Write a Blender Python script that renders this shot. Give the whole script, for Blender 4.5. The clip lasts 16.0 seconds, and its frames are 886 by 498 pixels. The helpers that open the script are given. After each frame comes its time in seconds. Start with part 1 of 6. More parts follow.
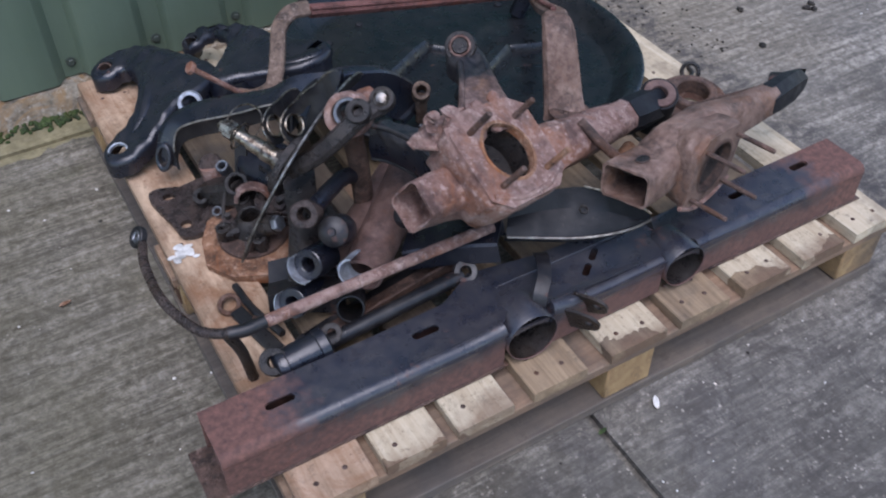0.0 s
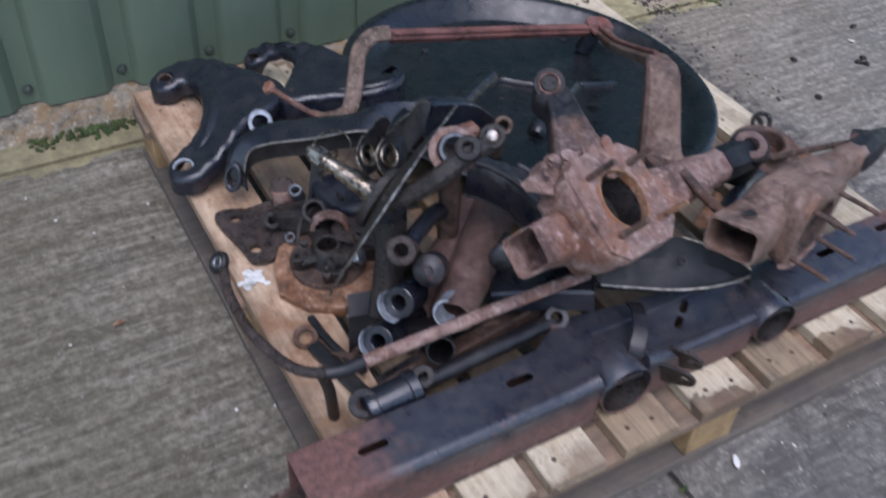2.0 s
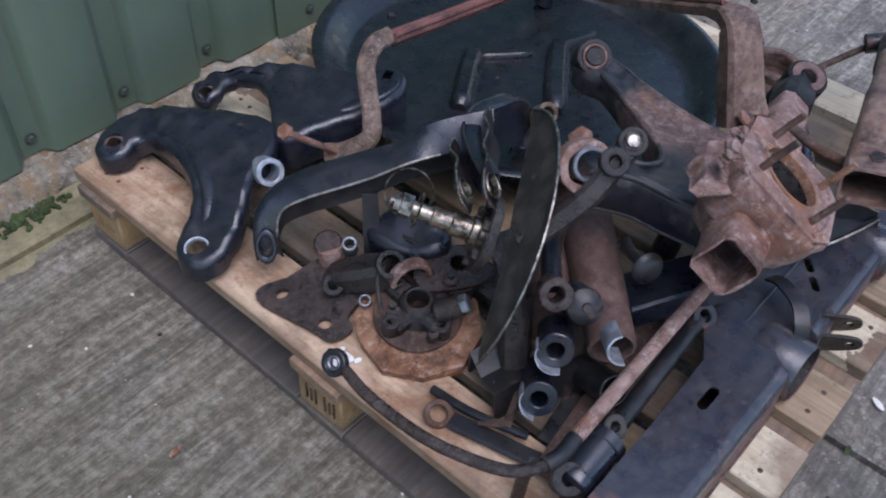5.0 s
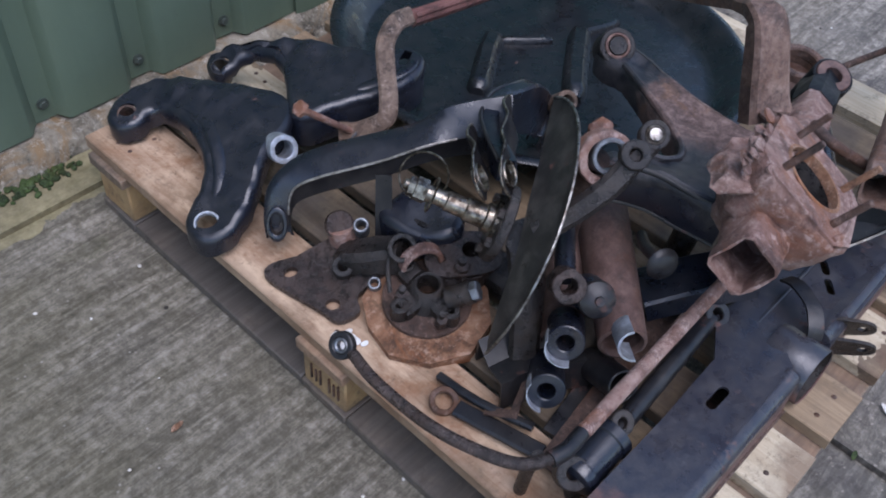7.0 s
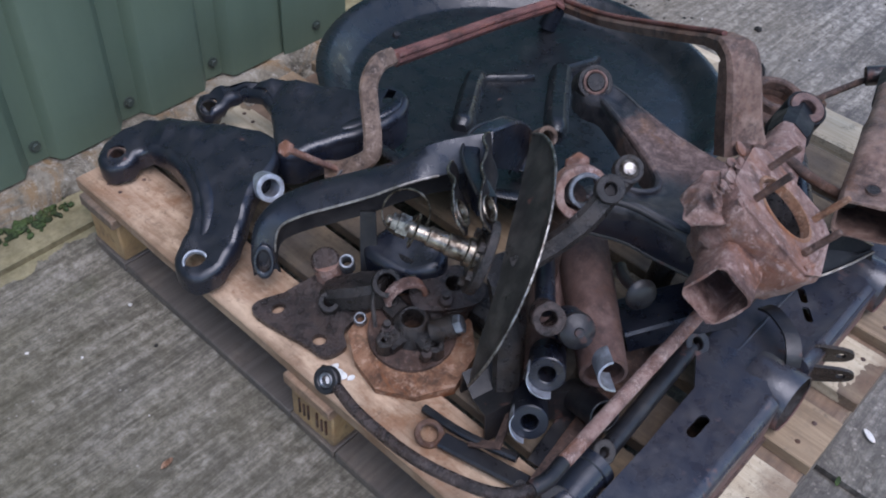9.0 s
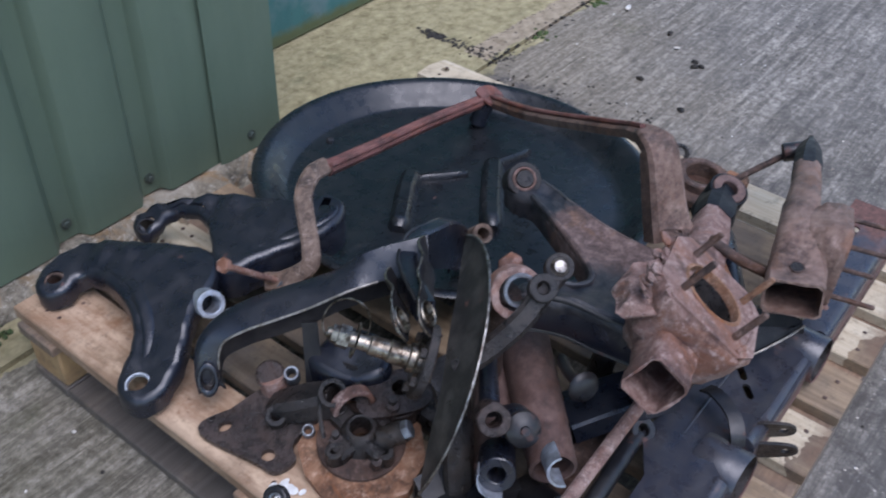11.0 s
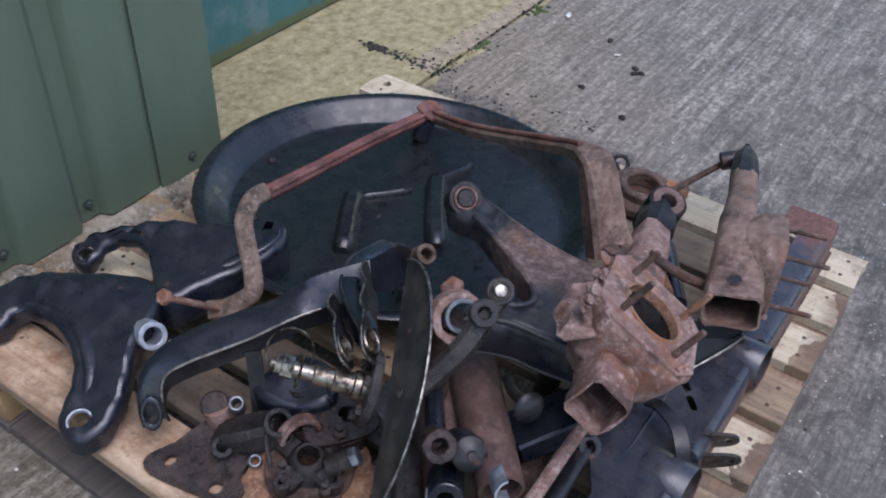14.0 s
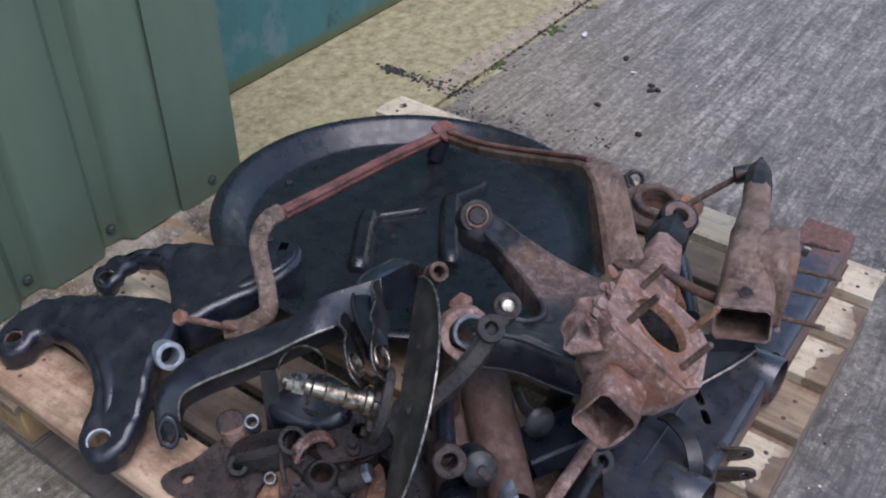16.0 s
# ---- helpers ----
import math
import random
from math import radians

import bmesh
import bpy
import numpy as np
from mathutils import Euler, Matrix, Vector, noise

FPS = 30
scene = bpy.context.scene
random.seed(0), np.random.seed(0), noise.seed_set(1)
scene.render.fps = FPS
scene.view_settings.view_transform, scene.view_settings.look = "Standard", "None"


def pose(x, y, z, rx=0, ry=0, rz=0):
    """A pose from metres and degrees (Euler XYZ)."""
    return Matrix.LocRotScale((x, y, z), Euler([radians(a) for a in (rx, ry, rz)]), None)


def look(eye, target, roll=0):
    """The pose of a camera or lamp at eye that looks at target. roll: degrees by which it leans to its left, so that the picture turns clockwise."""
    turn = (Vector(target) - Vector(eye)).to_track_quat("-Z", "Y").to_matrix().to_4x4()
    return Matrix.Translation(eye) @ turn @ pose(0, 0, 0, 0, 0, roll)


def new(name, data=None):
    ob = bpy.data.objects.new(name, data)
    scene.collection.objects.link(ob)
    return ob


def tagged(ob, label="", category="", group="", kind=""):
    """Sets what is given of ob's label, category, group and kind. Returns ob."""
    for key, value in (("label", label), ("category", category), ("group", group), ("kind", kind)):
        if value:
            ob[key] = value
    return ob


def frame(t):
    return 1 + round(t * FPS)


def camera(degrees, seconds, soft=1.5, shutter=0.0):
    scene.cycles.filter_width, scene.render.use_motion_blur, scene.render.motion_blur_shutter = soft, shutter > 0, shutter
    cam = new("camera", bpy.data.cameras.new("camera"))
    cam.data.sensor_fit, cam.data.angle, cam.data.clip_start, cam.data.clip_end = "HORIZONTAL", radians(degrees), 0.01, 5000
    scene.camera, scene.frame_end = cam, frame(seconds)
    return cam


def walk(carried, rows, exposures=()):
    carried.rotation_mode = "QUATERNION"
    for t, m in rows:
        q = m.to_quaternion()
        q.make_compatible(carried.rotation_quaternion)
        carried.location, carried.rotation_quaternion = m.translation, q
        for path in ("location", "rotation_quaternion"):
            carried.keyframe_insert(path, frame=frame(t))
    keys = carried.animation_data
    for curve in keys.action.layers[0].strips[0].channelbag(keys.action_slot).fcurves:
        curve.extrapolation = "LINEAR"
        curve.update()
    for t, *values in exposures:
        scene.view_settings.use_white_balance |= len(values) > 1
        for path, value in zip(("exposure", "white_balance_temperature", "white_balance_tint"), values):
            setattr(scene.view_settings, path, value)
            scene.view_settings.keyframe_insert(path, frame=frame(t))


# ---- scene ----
cam = camera(51.0, 16.0, 1.9, 0.5)
PATH = [
    (0, (-0.166, -0.697, 1.313), (0.551, 0.552, -0.074), -0.6),
    (0.5, (-0.208, -0.669, 1.334), (0.514, 0.592, -0.04), 0.9),
    (1, (-0.237, -0.66, 1.328), (0.46, 0.627, -0.035), 1.1),
    (1.5, (-0.27, -0.632, 1.32), (0.413, 0.606, -0.094), 0.5),
    (2, (-0.306, -0.545, 1.298), (0.484, 0.695, -0.059), 4.6),
    (2.5, (-0.28, -0.39, 1.27), (0.485, 0.912, -0.042), 2.7),
    (3, (-0.299, -0.245, 1.259), (0.558, 0.967, -0.082), 1.6),
    (3.5, (-0.422, -0.146, 1.273), (0.726, 0.775, -0.081), 1.6),
    (4, (-0.483, -0.063, 1.25), (0.633, 0.782, -0.178), 6.3),
    (4.5, (-0.501, -0.045, 1.241), (0.605, 0.785, -0.205), 4.7),
    (5, (-0.513, -0.056, 1.244), (0.557, 0.833, -0.193), 2.7),
    (5.2, (-0.518, -0.049, 1.238), (0.548, 0.848, -0.197), 2.0),
    (7.3, (-0.508, -0.038, 1.236), (0.54, 0.833, -0.228), 5.5),
    (7.5, (-0.511, -0.042, 1.238), (0.553, 0.83, -0.215), 5.4),
    (8, (-0.512, -0.053, 1.244), (0.555, 0.842, -0.191), 5.0),
    (10.3, (-0.498, -0.066, 1.276), (0.619, 0.894, -0.077), 1.9),
    (10.5, (-0.498, -0.065, 1.279), (0.644, 0.901, -0.05), 2.2),
    (11, (-0.485, -0.072, 1.296), (0.745, 0.843, 0.011), 2.3),
    (11.5, (-0.466, -0.054, 1.309), (0.788, 0.793, 0.001), 3.5),
    (12, (-0.448, -0.058, 1.313), (0.83, 0.738, -0.003), 3.3),
    (12.5, (-0.443, -0.063, 1.316), (0.857, 0.707, 0.005), 3.9),
    (13, (-0.454, -0.068, 1.32), (0.833, 0.761, 0.033), 3.2),
    (13.5, (-0.456, -0.07, 1.319), (0.831, 0.765, 0.037), 3.2),
    (14, (-0.455, -0.074, 1.323), (0.831, 0.764, 0.042), 2.7),
    (14.5, (-0.453, -0.084, 1.324), (0.832, 0.763, 0.047), 2.0),
    (15, (-0.451, -0.09, 1.329), (0.84, 0.775, 0.07), 2.0),
    (15.5, (-0.449, -0.09, 1.342), (0.841, 0.818, 0.113), 0.5),
    (16, (-0.451, -0.107, 1.327), (0.823, 0.801, 0.081), 0.3),
]
walk(cam, [(t, look(eye, target, roll)) for t, eye, target, roll in PATH],
     [(0, 0.7, 6500, 13), (8, 0.7, 6400, 13), (10.5, 0.7, 6370, 12), (12.5, 0.7, 6320, 12), (14.5, 0.7, 6600, 13), (16, 0.7, 6650, 13)])

# ---- world and light ----
world = bpy.data.worlds.new("overcast_sky")
scene.world = world
world.use_nodes = True
wn = world.node_tree.nodes
sky = wn.new("ShaderNodeTexSky")
sky.sky_type = "NISHITA"
sky.sun_disc = False
sky.sun_elevation, sky.sun_rotation = radians(66), radians(200)
sky.air_density, sky.dust_density = 1.0, 0.6
world.node_tree.links.new(sky.outputs[0], wn["Background"].inputs[0])
wn["Background"].inputs[1].default_value = 0.15
sun = new("sun", bpy.data.lights.new("sun", "SUN"))
sun.data.energy, sun.data.angle, sun.data.color = 1.7, radians(50), (0.965, 0.945, 1.07)
sun.matrix_basis = look((0.6 - 0.8, 0.6 - 2.0, 0.1 + 4.8), (0.6, 0.6, 0.1))


# ---- materials ----
def material(name, rough=0.6, metal=0.0, spec=0.5):
    m = bpy.data.materials.new(name)
    m.use_nodes = True
    b = m.node_tree.nodes["Principled BSDF"]
    b.inputs["Roughness"].default_value = rough
    b.inputs["Metallic"].default_value = metal
    b.inputs["Specular IOR Level"].default_value = spec
    return m


class Net:
    """Short hand for building node graphs."""

    def __init__(self, m):
        self.m, self.nt = m, m.node_tree
        self.bsdf = self.nt.nodes["Principled BSDF"]
        self.geo = self.nt.nodes.new("ShaderNodeNewGeometry")
        self.info = self.nt.nodes.new("ShaderNodeObjectInfo")

    def link(self, a, b):
        self.nt.links.new(a, b)

    def scaled(self, s):
        n = self.nt.nodes.new("ShaderNodeMapping")
        n.inputs["Scale"].default_value = s
        self.link(self.geo.outputs["Position"], n.inputs["Vector"])
        return n.outputs[0]

    def noise(self, scale, detail=6, rough=0.6, vec=None, distort=0.0):
        n = self.nt.nodes.new("ShaderNodeTexNoise")
        n.inputs["Scale"].default_value = scale
        n.inputs["Detail"].default_value = detail
        n.inputs["Roughness"].default_value = rough
        n.inputs["Distortion"].default_value = distort
        self.link(vec or self.geo.outputs["Position"], n.inputs["Vector"])
        return n.outputs["Fac"]

    def voronoi(self, scale, vec=None, out="Distance"):
        n = self.nt.nodes.new("ShaderNodeTexVoronoi")
        n.inputs["Scale"].default_value = scale
        self.link(vec or self.geo.outputs["Position"], n.inputs["Vector"])
        return n.outputs[out]

    def ramp(self, fac, stops):
        n = self.nt.nodes.new("ShaderNodeValToRGB")
        e = n.color_ramp.elements
        while len(e) < len(stops):
            e.new(0.5)
        for k, (p, c) in zip(e, stops):
            k.position = p
            k.color = (c, c, c, 1) if isinstance(c, (int, float)) else (*c, 1)
        self.link(fac, n.inputs[0])
        return n.outputs[0]

    def mix(self, fac, a, b, mode="MIX"):
        n = self.nt.nodes.new("ShaderNodeMix")
        n.data_type, n.blend_type = "RGBA", mode
        for i, v in ((0, fac), (6, a), (7, b)):
            if isinstance(v, (int, float)):
                n.inputs[i].default_value = v if i == 0 else (v, v, v, 1)
            elif isinstance(v, tuple):
                n.inputs[i].default_value = (*v, 1)
            else:
                self.link(v, n.inputs[i])
        return n.outputs[2]

    def math(self, op, a, b=0.0):
        n = self.nt.nodes.new("ShaderNodeMath")
        n.operation = op
        for i, v in ((0, a), (1, b)):
            if isinstance(v, (int, float)):
                n.inputs[i].default_value = v
            else:
                self.link(v, n.inputs[i])
        return n.outputs[0]

    def axis(self, k):
        n = self.nt.nodes.new("ShaderNodeSeparateXYZ")
        self.link(self.geo.outputs["Position"], n.inputs[0])
        return n.outputs[k]

    def finish(self, colour, rough=None, metal=None, bumps=()):
        self.link(colour, self.bsdf.inputs["Base Color"])
        if rough is not None:
            self.link(rough, self.bsdf.inputs["Roughness"])
        if metal is not None:
            self.link(metal, self.bsdf.inputs["Metallic"])
        prev = None
        for height, strength, dist in bumps:
            b = self.nt.nodes.new("ShaderNodeBump")
            b.inputs["Strength"].default_value = strength
            b.inputs["Distance"].default_value = dist
            self.link(height, b.inputs["Height"])
            if prev is not None:
                self.link(prev, b.inputs["Normal"])
            prev = b.outputs[0]
        if prev is not None:
            self.link(prev, self.bsdf.inputs["Normal"])
        return self.m


def painted_steel(name, paint, wear, dust=0.3, gloss=0.38, ends=None, spec=0.5):
    """Old chassis paint: chipped to rust, with dust lying on it."""
    n = Net(material(name, gloss, 0.0, spec))
    big = n.noise(9, 5, 0.62)
    chips = n.noise(55, 8, 0.7)
    spots = n.ramp(n.math("ADD", n.math("MULTIPLY", big, 0.55), n.math("MULTIPLY", chips, 0.45)),
                   [(0.66 - wear * 0.3, 0.0), (0.72 - wear * 0.26, 1.0)])
    if ends:
        # rust creeping in from both cut ends
        mid, half = ends
        far = n.math("ABSOLUTE", n.math("SUBTRACT", n.axis(0), mid))
        edge = n.math("ADD", n.math("MULTIPLY", n.math("SUBTRACT", far, half), 5.0), n.math("MULTIPLY", n.noise(22, 8, 0.7), 1.2))
        spots = n.math("MAXIMUM", spots, n.ramp(edge, [(0.35, 0.0), (0.75, 1.0)]))
        foot = n.math("ADD", n.axis(2), n.math("MULTIPLY", n.math("SUBTRACT", n.noise(20, 8, 0.75), 0.5), 0.09))
        spots = n.math("MAXIMUM", spots, n.ramp(foot, [(0.185, 0.85), (0.212, 0.0)]))
    rust_col = n.ramp(n.noise(90, 6), [(0.3, (0.06, 0.026, 0.02)), (0.7, (0.17, 0.075, 0.055))])
    film = n.ramp(n.noise(26, 7, 0.7), [(0.42, 0.0), (0.75, dust)])
    base = n.mix(film, paint, (0.13, 0.115, 0.1))
    grains = n.ramp(n.noise(150, 6, 0.8), [(0.6, 0.0), (0.68, 0.55)])
    base = n.mix(n.math("MULTIPLY", grains, n.ramp(big, [(0.42, 0.15), (0.6, 1.0)])), base, (0.12, 0.098, 0.08))
    col = n.mix(spots, base, rust_col)
    rough = n.mix(spots, n.ramp(n.noise(38, 6), [(0.3, gloss - 0.1), (0.75, gloss + 0.25)]), 0.85)
    return n.finish(col, rough, None, [(n.noise(30, 4), 0.22, 0.003), (n.noise(240, 5), 0.2, 0.0008), (spots, 0.2, 0.001)])


def rusted_steel(name, dark, mid, light, rough=0.85, pits=0.6, crust=0.55, heat=0.75, spot=0.85):
    n = Net(material(name, rough))
    a = n.noise(11, 8, 0.7, None, 0.6)
    b = n.noise(70, 7, 0.7)
    f = n.math("ADD", n.math("MULTIPLY", a, 0.55), n.math("MULTIPLY", b, 0.45))
    col = n.ramp(f, [(0.36, dark), (0.48, mid), (0.64, light)])
    black = n.ramp(n.noise(16, 8, 0.75), [(0.5, 0.0), (0.62, spot)])
    col = n.mix(black, col, tuple(c * 0.6 for c in dark))
    warm = n.ramp(n.noise(9, 7, 0.7, None, 0.8), [(0.53, 0.0), (0.63, heat)])
    col = n.mix(warm, col, (mid[0] * 1.2, mid[1] * 0.82, mid[2] * 0.45))
    flake = n.noise(58, 10, 0.85)
    pale = n.ramp(flake, [(0.53, 0.0), (0.6, crust)])
    col = n.mix(pale, col, tuple(min(0.7, c * 1.25 + 0.45 * light[1]) for c in light))
    scab = n.ramp(n.noise(24, 9, 0.8, None, 0.4), [(0.57, 0.0), (0.63, spot * 0.8)])
    col = n.mix(scab, col, tuple(c * 0.75 for c in dark))
    return n.finish(col, n.ramp(b, [(0.3, rough - 0.3), (0.7, rough + 0.08)]), None,
                    [(n.noise(40, 9, 0.8), pits, 0.009), (flake, pits * 0.7, 0.003), (n.noise(320, 5), 0.5, 0.0012)])


def bare_steel(name, colour, rough=0.3, stain=0.4):
    n = Net(material(name, rough, 0.9))
    s = n.ramp(n.noise(60, 7, 0.7), [(0.4, 0.0), (0.6, stain)])
    col = n.mix(s, colour, (0.05, 0.035, 0.025))
    return n.finish(col, n.ramp(n.noise(90, 5), [(0.3, rough - 0.1), (0.7, rough + 0.25)]), None, [(n.noise(150, 5), 0.2, 0.001)])


def timber(name, pale, brown, grey, weather, along=(60, 3.0, 60), rusty=False, clean=False):
    """Sawn softwood with grain along y (or x by the scale), knots of stain, and weathered film."""
    n = Net(material(name, 0.8))
    v = n.scaled(along)
    shift = n.nt.nodes.new("ShaderNodeVectorMath")
    shift.operation = "ADD"
    n.link(v, shift.inputs[0])
    rnd = n.math("MULTIPLY", n.info.outputs["Random"], 40.0)
    n.link(rnd, shift.inputs[1])
    g = n.noise(1.0, 6, 0.65, shift.outputs[0], 0.8)
    col = n.ramp(g, [(0.3, brown), (0.5, tuple(0.5 * (a + b) for a, b in zip(pale, brown))), (0.68, pale)])
    film = n.ramp(n.math("ADD", n.math("MULTIPLY", n.noise(7, 7, 0.7), 0.8), n.math("MULTIPLY", n.info.outputs["Random"], 0.2)),
                  [(0.56 - weather * 0.3, 0.0), (0.74 - weather * 0.25, 0.9)])
    col = n.mix(film, col, n.ramp(g, [(0.3, tuple(c * 0.55 for c in grey)), (0.7, grey)]))
    dirt = n.ramp(n.noise(30, 9, 0.8), [(0.54, 0.0), (0.7, 0.75)])
    col = n.mix(dirt, col, (0.07, 0.055, 0.042))
    if rusty:
        stain = n.ramp(n.noise(8, 8, 0.75, None, 0.7), [(0.48, 0.0), (0.62, 0.75)])
        col = n.mix(stain, col, (0.22, 0.1, 0.045))
        wash = n.ramp(n.noise(6, 6, 0.7, n.scaled((1.8, 0.7, 1.8))), [(0.52, 0.0), (0.64, 0.8)])
        col = n.mix(wash, col, (0.6, 0.44, 0.3))
        specks = n.ramp(n.noise(95, 9, 0.85), [(0.57, 0.0), (0.64, 0.85)])
        col = n.mix(specks, col, (0.09, 0.05, 0.03))
        rim = n.ramp(n.math("ADD", n.axis(0), n.math("MULTIPLY", n.noise(18, 7, 0.7), 0.03)), [(0.012, 0.7), (0.03, 0.0)])
        col = n.mix(rim, col, (0.16, 0.1, 0.06))
    if clean:
        # a paler band at the board ends, where another board once lay
        d = n.math("ABSOLUTE", n.math("SUBTRACT", n.axis(1), 0.6))
        wob = n.math("ADD", n.math("MULTIPLY", n.noise(9, 3), 0.06), n.math("MULTIPLY", n.info.outputs["Random"], 0.05))
        inside = n.math("GREATER_THAN", n.math("ADD", d, wob), 0.555)
        outside = n.math("LESS_THAN", n.math("ADD", d, n.math("MULTIPLY", n.math("SUBTRACT", n.noise(8, 4), 0.5), 0.22)), n.math("ADD", 0.565, n.math("MULTIPLY", n.info.outputs["Random"], 0.045)))
        fresh = n.ramp(g, [(0.3, (0.4, 0.31, 0.2)), (0.7, (0.63, 0.55, 0.4))])
        col = n.mix(n.math("MULTIPLY", n.math("MULTIPLY", inside, outside), 0.92), col, fresh)
        tip = n.ramp(n.math("ADD", d, n.math("MULTIPLY", n.math("SUBTRACT", n.noise(14, 6), 0.5), 0.14)), [(0.57, 0.0), (0.605, 0.65)])
        tip = n.math("MULTIPLY", tip, n.math("LESS_THAN", n.axis(1), 0.6))
        col = n.mix(tip, col, (0.15, 0.085, 0.05))
        col = n.mix(n.math("MULTIPLY", dirt, 0.7), col, (0.09, 0.065, 0.045))
        specks = n.ramp(n.noise(75, 9, 0.85), [(0.55, 0.0), (0.63, 0.7)])
        col = n.mix(specks, col, (0.1, 0.07, 0.045))
    return n.finish(col, None, None, [(g, 0.5, 0.002), (n.noise(260, 4), 0.25, 0.0006)])


BLACK = painted_steel("black_chassis_paint", (0.0055, 0.0078, 0.0152), 0.14, 0.12, 0.28, None, 0.75)
BLACK_WORN = painted_steel("worn_black_paint", (0.009, 0.009, 0.011), 0.26, 0.2, 0.34)
BLACK_DULL = painted_steel("dull_black_paint", (0.0055, 0.0065, 0.009), 0.12, 0.08, 0.48, None, 0.35)
DISH = painted_steel("dark_stone_chip_paint", (0.006, 0.0075, 0.01), 0.05, 0.1, 0.26, None, 0.6)
BEAM = painted_steel("beam_paint", (0.021, 0.023, 0.033), 0.27, 0.35, 0.27, (0.55, 0.52), 0.8)
RUST = rusted_steel("pink_brown_rust", (0.08, 0.04, 0.031), (0.23, 0.128, 0.102), (0.43, 0.305, 0.26), 0.76, 0.6, 0.5, 0.6, 0.7)
RUST_TAN = rusted_steel("dusty_tan_rust", (0.045, 0.026, 0.02), (0.165, 0.098, 0.073), (0.32, 0.22, 0.172), 0.7, 0.35, 0.2, 0.5, 0.7)
TAN = rusted_steel("tan_brown_rust", (0.036, 0.023, 0.017), (0.12, 0.078, 0.056), (0.31, 0.222, 0.168), 0.8, 0.45, 0.5)
RUST_RED = rusted_steel("red_oxide_rust", (0.075, 0.028, 0.022), (0.17, 0.065, 0.053), (0.25, 0.12, 0.098), 0.75, 0.45, 0.25)
RUST_DARK = rusted_steel("dark_brown_rust", (0.03, 0.018, 0.014), (0.085, 0.05, 0.038), (0.18, 0.108, 0.08), 0.75)
RUST_ORANGE = rusted_steel("orange_rust", (0.09, 0.042, 0.022), (0.26, 0.125, 0.066), (0.42, 0.25, 0.155))
RUST_DULL = rusted_steel("dull_pink_rust", (0.045, 0.026, 0.022), (0.115, 0.066, 0.055), (0.2, 0.128, 0.108), 0.75, 0.3, 0.2, 0.3, 0.4)
GREASY = rusted_steel("greasy_brown_iron", (0.012, 0.009, 0.008), (0.038, 0.027, 0.024), (0.095, 0.066, 0.055), 0.4, 0.5, 0.3, 0.4)
IRON = rusted_steel("oily_cast_iron", (0.008, 0.007, 0.007), (0.02, 0.017, 0.016), (0.055, 0.044, 0.038), 0.45, 0.4, 0.25)
OILY = bare_steel("oily_brown_steel", (0.36, 0.32, 0.26), 0.27, 0.97)
EDGE = bare_steel("bright_edge_steel", (0.5, 0.47, 0.43), 0.42, 0.6)
PALE_ZINC = bare_steel("pale_zinc_plate", (0.62, 0.66, 0.72), 0.5, 0.35)
STEEL = bare_steel("bare_bright_steel", (0.42, 0.4, 0.37), 0.3, 0.9)
ZINC = bare_steel("dull_zinc", (0.3, 0.32, 0.35), 0.42, 0.6)
PLANK = timber("fresh_peach_wood", (0.5, 0.355, 0.248), (0.275, 0.168, 0.097), (0.22, 0.145, 0.085), 0.34, (60, 3.0, 60), True)
CREAM = timber("cream_edge_board_wood", (0.62, 0.54, 0.4), (0.44, 0.35, 0.23), (0.24, 0.19, 0.14), 0.15)
BOARD = timber("pallet_deck_wood", (0.36, 0.26, 0.16), (0.2, 0.135, 0.08), (0.15, 0.118, 0.088), 0.55)
BOARD_PALE = timber("banded_deck_wood", (0.34, 0.25, 0.15), (0.19, 0.13, 0.078), (0.15, 0.118, 0.09), 0.6, (60, 3.0, 60), False, True)
BASE_WOOD = timber("weathered_base_wood", (0.2, 0.158, 0.12), (0.115, 0.088, 0.067), (0.115, 0.1, 0.087), 0.65, (3.0, 60, 60))
STRINGER = timber("stringer_wood", (0.33, 0.22, 0.14), (0.2, 0.12, 0.075), (0.14, 0.11, 0.085), 0.5, (3.0, 60, 60))
BLOCK = timber("block_wood", (0.4, 0.27, 0.13), (0.25, 0.15, 0.07), (0.13, 0.1, 0.075), 0.3, (30, 30, 30))


